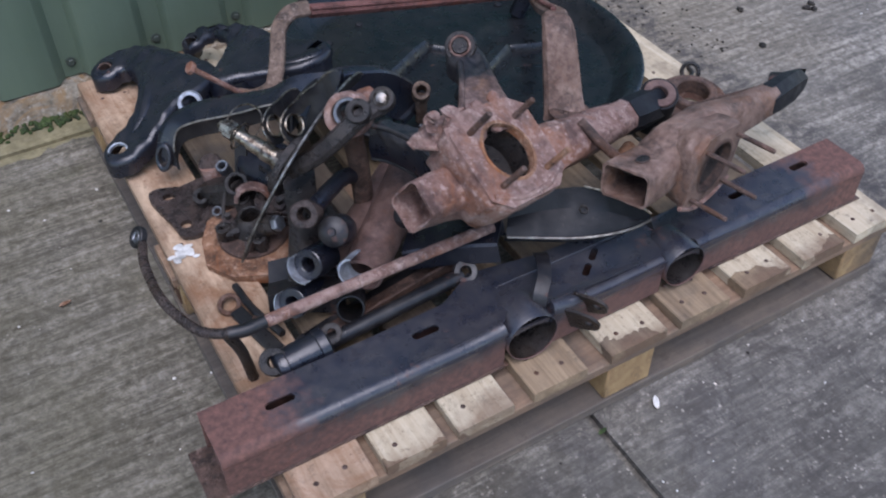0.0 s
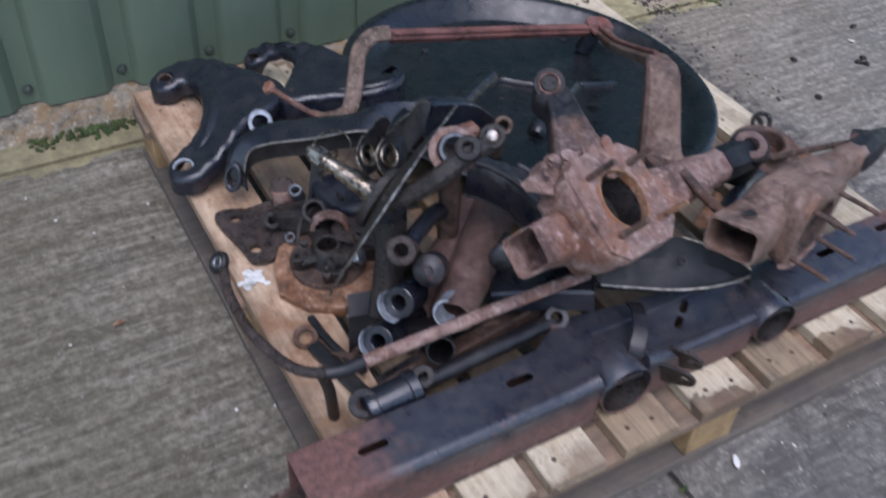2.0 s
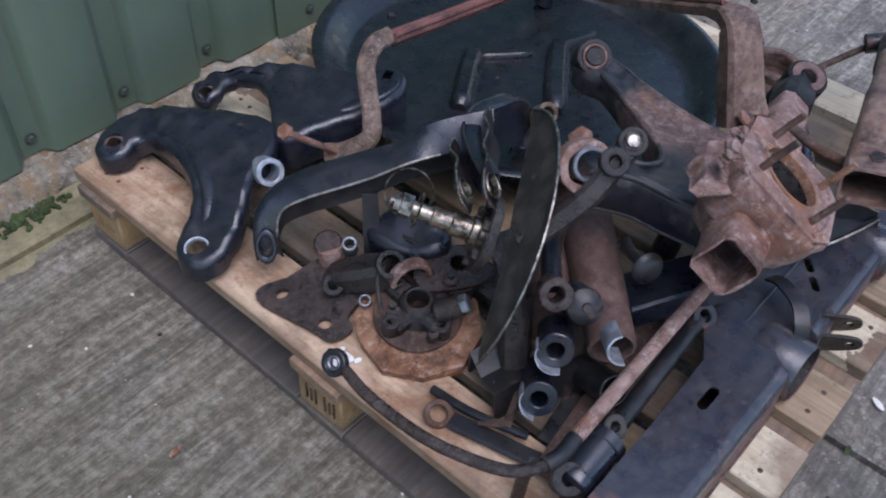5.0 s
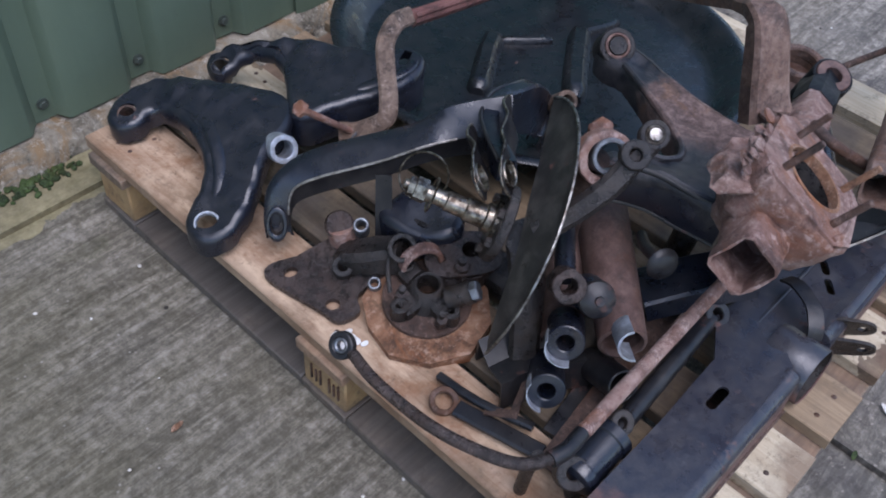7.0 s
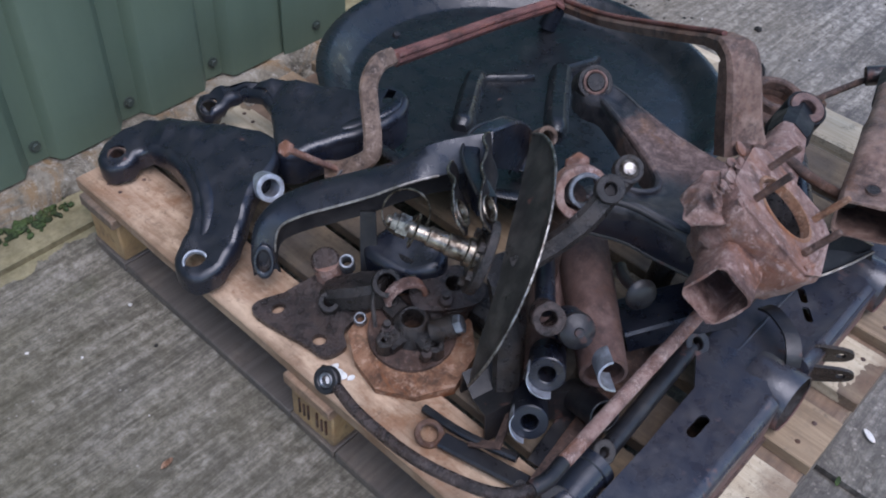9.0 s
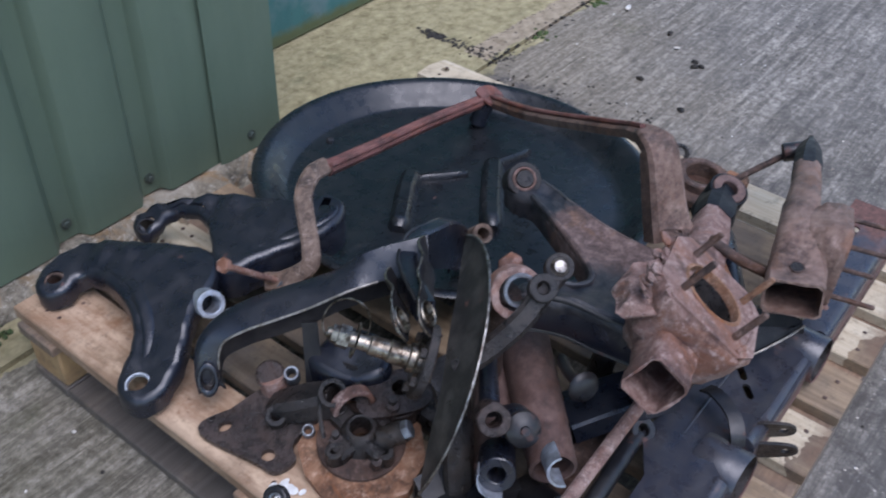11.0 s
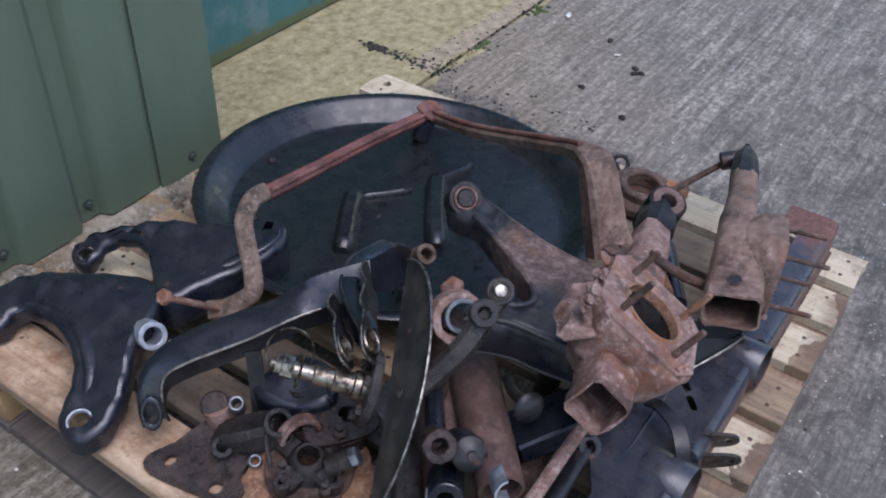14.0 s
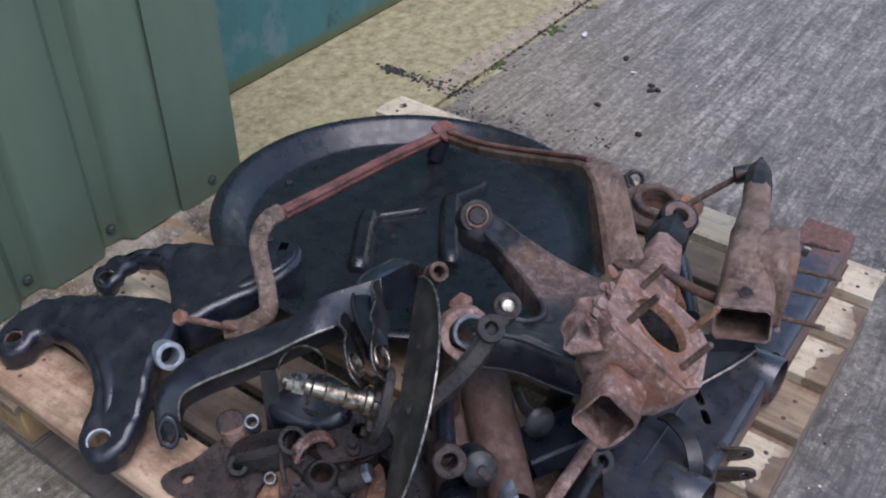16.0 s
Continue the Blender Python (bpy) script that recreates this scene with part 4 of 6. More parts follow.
        for k in range(34):
            q = Vector((rr.uniform(-0.095, 0.07), rr.uniform(0.04, 0.09), rr.uniform(-0.014, 0.004)))
            fk = plate(blob_outline([(0.014 * rr.uniform(0.5, 1.2) * math.cos(a), 0.012 * rr.uniform(0.5, 1.2) * math.sin(a)) for a in (0, 1.2, 2.5, 3.8, 5.0)], 2), [], 0.003, hm @ Matrix.Translation(q) @ pose(0, 0, 0, rr.uniform(-16, 16), rr.uniform(-16, 16), 0))
            part("rust_flake", fk, RUST, drum_part)
    # bush sleeve at the far end
    sm = facing((0.874, 0.324, 0.338) if not tall else p1, Vector((-0.15, -0.3, 0.9)) if not tall else Vector((0.5, -0.8, 0.25)))
    r = 0.035 if not tall else 0.019
    if not tall:
        part("painted_end", roughen(loft([rectring(at(k), a, b, 0.014) for k, a, b in ((0.83, 0.058, 0.056), (0.85, 0.062, 0.06), (0.98, 0.062, 0.062), (1.0, 0.056, 0.058))]), 0.0015, 50), BLACK_DULL, t, "black painted end of the arm")
    else:
        part("painted_end", roughen(loft([rectring(at(k), a, b, 0.016) for k, a, b in ((0.76, 0.05, 0.058), (0.8, 0.053, 0.064), (0.92, 0.048, 0.066), (1.0, 0.036, 0.056), (1.04, 0.024, 0.042))]), 0.0015, 50), BLACK_DULL, t, "black painted end of the arm")
    sleeve = part("bush_sleeve", ring(sm @ Matrix.Translation((0, 0, -0.03)), r, r * 0.86, 0.085 if not tall else 0.04, 26), mat_end, t, "black painted bush sleeve")
    part("bush", ring(sm @ Matrix.Translation((0, 0, -0.028)), r * 0.85, r * 0.42, 0.088 if not tall else 0.042, 20), RUST_DULL, sleeve)
    return t


build_trailing_arm((0.282, 0.172, 0.452), (0.885, 0.335, 0.315), (-0.22, -0.55, 0.8), (0.447, 0.183, 0.478), (0.1, -0.5, 0.82), BLACK_DULL, "heavily rusted box-section trailing arm with studded hub face")
build_trailing_arm((0.625, 0.116, 0.386), (1.195, 0.282, 0.285), (-0.1, 0.1, 1.0), (0.80, 0.108, 0.362), (0.22, -0.97, -0.02), BLACK_WORN, "rusted box-section trailing arm with long studs, lying over the crossmember", True)


# ---- hoop ----
def build_hoop():
    t = thing("roll_hoop_bracket", (0.6, 0.8, 0.2), "bent red-oxide steel channel hoop with a bolt through its foot", "car part")
    foot = smooth_path([(0.25, 0.84, 0.258), (0.272, 0.815, 0.262), (0.30, 0.785, 0.288), (0.318, 0.795, 0.312), (0.338, 0.822, 0.345), (0.355, 0.842, 0.378), (0.385, 0.85, 0.398), (0.43, 0.856, 0.392)], 6)
    ups = [Vector((-0.5, -0.6, 0.5)) for _ in foot]
    part("foot_leg", sweep(channel(0.03, 0.014, 0.004), foot, ups), TAN, t, "brown bent foot with pale scale")
    p = smooth_path([(0.43, 0.856, 0.391), (0.55, 0.876, 0.356), (0.80, 0.918, 0.284), (1.02, 0.935, 0.23)], 6)
    part("left_rail", sweep(channel(0.026, 0.016, 0.005), p, (-0.2, -0.45, 0.85)), RUST_RED, t, "red-oxide rail")
    part("rail_bead", sweep(disc(0.005, 8), [q + Vector((0, -0.004, 0.001)) for q in p], (0, 0, 1)), RUST_RED, t)
    part("apex_prop", tube([(1.0, 0.93, 0.225), (0.985, 0.94, 0.175)], 0.02, 12, 1), BLACK, t)
    pts = [(1.02, 0.93, 0.23), (0.92, 0.76, 0.31), (0.77, 0.515, 0.455), (0.715, 0.44, 0.505), (0.682, 0.40, 0.525), (0.672, 0.37, 0.50), (0.665, 0.335, 0.405), (0.66, 0.318, 0.375)]
    p = smooth_path(pts, 6)
    n = len(p)
    ups = [Vector((-0.35, -0.3, 0.85)).lerp(Vector((-0.5, -0.8, 0.25)), min(1, max(0, (i / n - 0.45) * 3))) for i in range(n)]
    part("right_rail", sweep(channel(0.034, 0.02, 0.005), p, ups, [0.9 + 2.1 * max(0, (i / n - 0.35)) for i in range(n)]), RUST_TAN, t, "brown rusted widened leg")
    part("rail_bead", sweep(disc(0.0045, 8), [q + Vector((-0.003, 0.004, 0.002)) for q in p[:n // 2]], (0, 0, 1)), RUST_RED, t)
    part("apex_plate", plate(blob_outline([(-0.03, -0.025), (0.03, -0.02), (0.035, 0.02), (-0.025, 0.025)], 4), [], 0.006, axes((1.015, 0.932, 0.236), (1, 0.1, -0.2), (-0.2, -0.3, 0.9))), RUST_RED, t)
    a, b = Vector((0.176, 0.832, 0.347)), Vector((0.258, 0.828, 0.266))
    shank = part("bolt", tube([a, b, b + (b - a) * 0.25], 0.0055, 10, 1), RUST, t)
    part("bolt_head", hex_head(facing(a + (a - b).normalized() * 0.004, a - b), 0.013, 0.009), RUST, shank)
    part("nut", hex_head(facing(b + (b - a) * 0.1, b - a), 0.012, 0.011), ZINC, shank)
    part("tab", plate(blob_outline([(-0.03, -0.02), (0.04, -0.016), (0.05, 0.01), (-0.02, 0.022)], 3), [circle(0.0, 0.0, 0.006, 10)], 0.004, axes((0.66, 0.318, 0.385), (0.9, 0.2, -0.2))), RUST_DARK, t)
    return t


build_hoop()


# ---- wishbones ----
def build_front_wishbone():
    t = thing("wishbone_arm", (0.08, 1.0, 0.15), "black painted pressed steel wishbone with worn bushed ends", "car part", "black pressed wishbones")
    ctrl = [(0.041, 1.193, 0.19), (0.077, 1.214, 0.196), (0.119, 1.213, 0.203), (0.152, 1.19, 0.213), (0.177, 1.145, 0.226), (0.2, 1.093, 0.235), (0.231, 1.039, 0.24), (0.249, 0.984, 0.245), (0.238, 0.942, 0.25), (0.198, 0.91, 0.25), (0.149, 0.895, 0.248), (0.119, 0.877, 0.24), (0.09, 0.857, 0.226), (0.053, 0.838, 0.21), (0.012, 0.831, 0.196), (-0.016, 0.846, 0.19), (-0.02, 0.878, 0.19), (-0.003, 0.905, 0.192), (0.03, 0.921, 0.202), (0.06, 0.942, 0.215), (0.082, 0.972, 0.224), (0.1, 1.022, 0.225), (0.111, 1.074, 0.22), (0.112, 1.122, 0.21), (0.093, 1.147, 0.2), (0.062, 1.143, 0.192), (0.038, 1.16, 0.188)]
    skin = pressed(ctrl, 0.032, [circle(0.006, 0.873, 0.0182, 18), circle(0.066, 1.174, 0.0152, 16)], 0.006, [(0.15, 1.13, 0.236), (0.172, 1.085, 0.246), (0.192, 1.035, 0.253), (0.21, 0.985, 0.257), (0.15, 1.04, 0.236), (0.15, 0.96, 0.24), (0.18, 0.945, 0.25), (0.008, 0.87, 0.193), (0.066, 1.174, 0.197)], 3)
    part("pressing", roughen(skin, 0.0012, 25), BLACK, t)
    p = smooth_path([(0.128, 1.1, 0.226), (0.128, 1.04, 0.234), (0.108, 0.98, 0.236), (0.075, 0.925, 0.224), (0.035, 0.888, 0.204)], 6)
    part("raised_bead", sweep(disc(0.012, 12, 0.005), p, (0, 0, 1), [0.35 + 0.65 * math.sin(math.pi * min(1, 0.12 + 0.8 * i / len(p))) for i in range(len(p))]), BLACK, t)
    m = facing((0.007, 0.872, 0.184), (-0.2, -0.25, 0.95))
    part("bush", ring(m @ Matrix.Translation((0, 0, 0.013)), 0.0205, 0.0162, 0.01), PALE_ZINC, t, "bright bare bush sleeve")
    m = facing((0.065, 1.173, 0.186), (-0.25, -0.3, 0.92))
    part("bush", ring(m, 0.0172, 0.013, 0.034), RUST_DARK, t, "brown rusted bush sleeve")
    m = facing((0.163, 0.876, 0.25), (-0.25, -0.85, 0.5))
    part("bush_shell", roughen(ring(m @ Matrix.Translation((0, 0, -0.016)), 0.0235, 0.0148, 0.052), 0.0008, 70), PALE_ZINC, t, "bright zinc bush sleeve")
    return t


build_front_wishbone()


def build_rear_wishbone():
    t = thing("wishbone_arm", (0.33, 1.0, 0.15), "black painted pressed steel wishbone lying against the pan", "car part", "black pressed wishbones")
    ctrl = [(0.25, 1.195, 0.195), (0.27, 1.2, 0.205), (0.296, 1.178, 0.225), (0.323, 1.133, 0.245), (0.362, 1.067, 0.26), (0.391, 0.995, 0.27), (0.42, 0.93, 0.28), (0.458, 0.9, 0.285), (0.468, 0.868, 0.282), (0.43, 0.84, 0.28), (0.372, 0.843, 0.276), (0.321, 0.866, 0.27), (0.277, 0.886, 0.265), (0.237, 0.9, 0.26), (0.226, 0.925, 0.257), (0.25, 0.962, 0.252), (0.286, 1.01, 0.248), (0.313, 1.06, 0.244), (0.311, 1.11, 0.238), (0.291, 1.14, 0.224), (0.262, 1.146, 0.207), (0.24, 1.155, 0.195)]
    skin = pressed(ctrl, 0.018, [slot(0.442, 0.883, 0.046, 0.017, 6, 0.5), circle(0.258, 1.168, 0.0152, 16)], 0.006, [(0.335, 1.085, 0.263), (0.36, 1.03, 0.274), (0.38, 0.97, 0.282), (0.4, 0.92, 0.29), (0.325, 0.98, 0.262), (0.3, 0.93, 0.262), (0.35, 0.9, 0.274), (0.258, 1.168, 0.203)], 3)
    part("pressing", roughen(skin, 0.0012, 25, 3.0), BLACK, t)
    edge = [Vector(q) for q in ctrl[8:16]]
    part("side_skirt", formed([[q + Vector((0, 0, -0.006)) for q in edge], [q + Vector((-0.004, -0.008, -0.03)) for q in edge], [q + Vector((-0.002, -0.006, -0.055)) for q in edge]], 0.003, 4), BLACK, t)
    p = smooth_path([(0.30, 0.905, 0.27), (0.36, 0.873, 0.28), (0.42, 0.858, 0.286), (0.452, 0.868, 0.288)], 6)
    part("raised_bead", sweep(disc(0.012, 12, 0.005), p, (0, 0, 1), [0.35 + 0.65 * math.sin(math.pi * min(1, 0.12 + 0.8 * i / len(p))) for i in range(len(p))]), BLACK, t)
    m = facing((0.258, 1.168, 0.19), (-0.25, -0.3, 0.92))
    part("bush", ring(m, 0.0185, 0.0148, 0.04), BLACK_WORN, t, "rubbed bush sleeve")
    return t


build_rear_wishbone()


def build_curved_arm():
    t = thing("control_arm", (0.2, 0.72, 0.15), "long curved black channel control arm with a thin bright edge", "car part")
    outer = [(0.06, 0.793, 0.19), (0.065, 0.802, 0.225), (0.088, 0.816, 0.266), (0.131, 0.815, 0.29), (0.174, 0.79, 0.31), (0.22, 0.752, 0.328), (0.274, 0.703, 0.35), (0.311, 0.659, 0.391), (0.378, 0.601, 0.412)]
    lip = [(0.09, 0.772, 0.19), (0.092, 0.782, 0.226), (0.108, 0.784, 0.262), (0.135, 0.758, 0.287), (0.166, 0.725, 0.306), (0.205, 0.688, 0.326), (0.248, 0.653, 0.348), (0.301, 0.622, 0.355), (0.35, 0.574, 0.363)]
    outer, lip = [Vector(q) for q in outer], [Vector(q) for q in lip]
    up = Vector((-0.1, -0.1, 1)).normalized()
    deep = [0.25, 0.8] + [1.0] * (len(lip) - 2)
    rows = [[q - up * 0.036 * k + (q - r) * 0.06 for q, r, k in zip(outer, lip, deep)], [q - up * 0.01 * k + (q - r) * 0.06 for q, r, k in zip(outer, lip, deep)],
            [q.lerp(r, 0.1) + up * 0.001 for q, r in zip(outer, lip)], [q.lerp(r, 0.5) + up * 0.006 for q, r in zip(outer, lip)], list(lip)]
    part("channel", formed(rows, 0.004), BLACK, t, "", 50)
    low = [r - up * 0.001 + (q - r) * 0.03 for q, r in zip(outer, lip)]
    part("side_skirt", formed([low, [r - up * 0.016 * k + (q - r) * 0.05 for q, r, k in zip(outer, lip, deep)], [r - up * 0.034 * k - (q - r) * 0.04 for q, r, k in zip(outer, lip, deep)]], 0.003), BLACK_WORN, t, "brown-stained side of the channel")
    # thin bright strip along the lip
    edge = smooth_path([r + (r - q).normalized() * 0.0025 + up * 0.0015 for q, r in zip(outer, lip)], 6)
    part("edge_lip", sweep(disc(0.0022, 8), edge[5:42], (0, 0, 1)), EDGE, t, "thin bright metal strip along the edge")
    m = facing((0.073, 0.783, 0.213), (-0.66, -0.6, 0.4)) @ Matrix.Scale(1.7, 4, (0, 1, 0))
    part("eye", ring(m, 0.0165, 0.0105, 0.014, 26), BLACK, t)
    part("eye_bush", lathe([(0.0106, 0.004), (0.0095, -0.006), (0, -0.006)], m, 18), IRON, t)
    return t


build_curved_arm()


def build_arched_arm():
    t = thing("control_arm", (0.4, 0.6, 0.2), "arched black steel control arm on edge with a torn fork", "car part")
    pts = [(0.25, 0.50, 0.42), (0.285, 0.55, 0.408), (0.33, 0.60, 0.393), (0.385, 0.628, 0.387), (0.44, 0.632, 0.373), (0.484, 0.64, 0.352), (0.53, 0.652, 0.31), (0.56, 0.66, 0.27), (0.566, 0.662, 0.235)]
    p = smooth_path(pts, 6)
    n = len(p)
    part("channel", sweep(channel(0.026, 0.085, 0.004), p, (0.1, 0.05, 1), [(1.0, 0.35 + 0.6 * min(1, 1.8 * i / n) - 0.3 * max(0, i / n - 0.7)) for i in range(n)]), BLACK, t)
    part("edge_lip", sweep(disc(0.003, 8), [q + Vector((-0.008, 0.011, 0.0)) for q in p], (0, 0, 1)), BLACK_WORN, t, "edge worn bright")
    part("bush", ring(facing((0.545, 0.62, 0.29), (-0.3, -0.6, 0.7)), 0.018, 0.01, 0.05, 18), TAN, t)
    part("bush_stem", tube([(0.545, 0.62, 0.28), (0.56, 0.65, 0.2)], 0.012, 10, 1), TAN, t)
    # the two torn ears of the fork, each with a worn eye
    blade = [(-0.03, -0.006), (-0.024, -0.02), (-0.004, -0.03), (0.03, -0.031), (0.08, -0.022), (0.125, -0.012), (0.14, 0.004), (0.12, 0.018), (0.07, 0.024), (0.03, 0.028), (0.0, 0.027), (-0.02, 0.02), (-0.029, 0.008)]
    for q, top, k, seed in (((0.236, 0.489, 0.412), (0.395, 0.598, 0.41), 1.25, 0.0), ((0.212, 0.516, 0.402), (0.31, 0.605, 0.39), 0.85, 5.0)):
        q, top = Vector(q), Vector(top)
        m = axes(q, top - q, (0.12, -0.85, 0.5))
        curl = lambda x, y: 6.0 * y * abs(y) - 0.12 * max(0.0, x - 0.03) + 0.0045 * math.sin(x * 75 + seed) * min(1.0, max(0.0, (x - 0.015) * 40))
        out = blob_outline([(x * (k if x > 0 else 1), y) for x, y in blade], 3)
        leaf = part("fork_ear", plate(out, [circle(0.0, 0, 0.0185, 20, 0.016)], 0.0035, m, curl), BLACK_WORN, t, "bent ear with bright edges")
        rim = [m @ Vector((x, y, curl(x, y) + 0.001)) for x, y in out]
        part("scraped_edge", sweep(disc(0.0018, 8), rim[len(out) // 2:] + rim[:3], (0.2, 0.3, 1)), OILY, leaf, "thin bright strip round the ear")
        part("fork_eye", ring(m @ Matrix.Translation((0, 0, 0.001)) @ Matrix.Scale(0.87, 4, (0, 1, 0)), 0.022, 0.0182, 0.01, 24), OILY, leaf, "worn steel fork eye")
    return t


build_arched_arm()


def build_big_wishbone():
    t = thing("lower_wishbone", (0.5, 0.4, 0.15), "large black and rust-brown forged lower wishbone", "car part")
    m = facing((0.615, 0.588, 0.382), (-0.45, -0.55, 0.7))
    part("bush_shell", ring(m, 0.029, 0.0205, 0.045), IRON, t)
    part("bush", lathe([(0.02, 0.018), (0.0165, 0.02), (0.0155, 0.016), (0.014, 0.026), (0.0, 0.026)], m, 20), IRON, t)
    part("bush_ring", lathe([(0.0205, 0.0235), (0.018, 0.026), (0.016, 0.0235)], m, 20), RUST, t)
    fork = [(0.345, 0.40, 0.425), (0.376, 0.345, 0.42), (0.386, 0.30, 0.415), (0.40, 0.25, 0.41), (0.50, 0.245, 0.40), (0.60, 0.27, 0.385), (0.594, 0.33, 0.385), (0.597, 0.39, 0.385), (0.61, 0.455, 0.384), (0.632, 0.525, 0.383), (0.645, 0.575, 0.38), (0.628, 0.605, 0.378), (0.60, 0.605, 0.378), (0.583, 0.575, 0.38), (0.582, 0.535, 0.383), (0.55, 0.48, 0.385), (0.512, 0.417, 0.388), (0.482, 0.374, 0.39), (0.456, 0.358, 0.392), (0.43, 0.366, 0.397), (0.415, 0.386, 0.402), (0.39, 0.402, 0.41), (0.365, 0.42, 0.418)]
    part("forged_fork", pressed(fork, 0.04, (), 0.003, [(0.56, 0.40, 0.375), (0.61, 0.53, 0.375)], 3), FORK, t, "fork with black paint worn through to brown rust")
    lip = smooth_path([(0.586, 0.545, 0.387), (0.552, 0.482, 0.39), (0.513, 0.418, 0.393), (0.483, 0.375, 0.395), (0.456, 0.359, 0.397), (0.43, 0.367, 0.402), (0.415, 0.387, 0.407)], 5)
    part("crotch_bead", sweep(disc(0.0055, 8), lip, (0, 0, 1)), FORK, t)
    rim = smooth_path([(0.335, 0.405, 0.424), (0.356, 0.384, 0.422), (0.376, 0.345, 0.418), (0.384, 0.30, 0.413), (0.398, 0.252, 0.407)], 5)
    low = [q + Vector((-0.002, 0.0, -0.062)) for q in rim]
    wall = []
    for r_, l_ in zip(rim, low):
        mid = r_.lerp(l_, 0.5) + Vector((-0.007, -0.006, 0.0))
        wall.append([r_, mid, l_, l_ + Vector((0.002, 0, -0.005)), mid + Vector((0.003, 0.002, -0.006)), r_ + Vector((0.003, 0.002, -0.006))])
    part("side_wall", loft(wall), BLACK, t)
    part("wall_lip", sweep(disc(0.003, 8), low, (0, 0, 1)), BLACK_WORN, t, "lip rubbed to bare metal")
    part("edge_bead", sweep(disc(0.004, 8), [q + Vector((0, 0, 0.003)) for q in rim], (0, 0, 1)), BLACK_WORN, t, "edge rubbed bright")
    part("support", tube([(0.45, 0.29, 0.39), (0.46, 0.31, 0.3), (0.47, 0.33, 0.16)], 0.02, 12), IRON, t)
    return t


build_big_wishbone()


def build_pointed_arm():
    t = thing("wishbone_arm", (0.55, 0.17, 0.235), "glossy black pressed wishbone end with edge highlights drawn as bright strips", "car part", "black pressed wishbones")
    back = [Vector(q) for q in ((0.50, 0.245, 0.312), (0.56, 0.225, 0.325), (0.612, 0.195, 0.332), (0.645, 0.155, 0.33), (0.668, 0.118, 0.322), (0.678, 0.1, 0.314))]
    front = [Vector(q) for q in ((0.475, 0.212, 0.272), (0.528, 0.183, 0.268), (0.578, 0.156, 0.266), (0.62, 0.135, 0.27), (0.655, 0.113, 0.286), (0.674, 0.097, 0.308))]
    rows = [[q + Vector((0.006, 0.01, -0.024)) for q in back], back, [q.lerp(r, 0.3) + Vector((0, 0, -0.012)) for q, r in zip(back, front)],
            [q.lerp(r, 0.72) + Vector((0, 0, 0.001)) for q, r in zip(back, front)], front, [q + Vector((0, 0.004, -0.012)) for q in front]]
    part("pressing", roughen(formed(rows, 0.004, 4), 0.0012, 40), BLACK_DULL, t, "", 30)
    # bright metal strips stand in for the highlights on front edge and ridge
    part("edge_lip", sweep(disc(0.002, 8), smooth_path([q + Vector((0, -0.003, 0.002)) for q in front], 5), (0, 0, 1)), EDGE, t, "thin bright metal strip along the edge")
    part("ridge_lip", sweep(disc(0.0022, 8), smooth_path([q + Vector((0, 0, 0.002)) for q in back[2:]], 5), (0, 0, 1)), OILY, t, "ridge highlight drawn as a bright strip")
    part("grommet", ring(facing((0.592, 0.165, 0.315), (-0.1, -0.3, 0.95)), 0.008, 0.005, 0.006, 14), IRON, t)
    part("leg", sweep(channel(0.07, 0.04, 0.005), smooth_path([(0.46, 0.21, 0.297), (0.40, 0.26, 0.28), (0.34, 0.31, 0.255)], 5), (0, 0, 1)), BLACK, t)
    return t


build_pointed_arm()


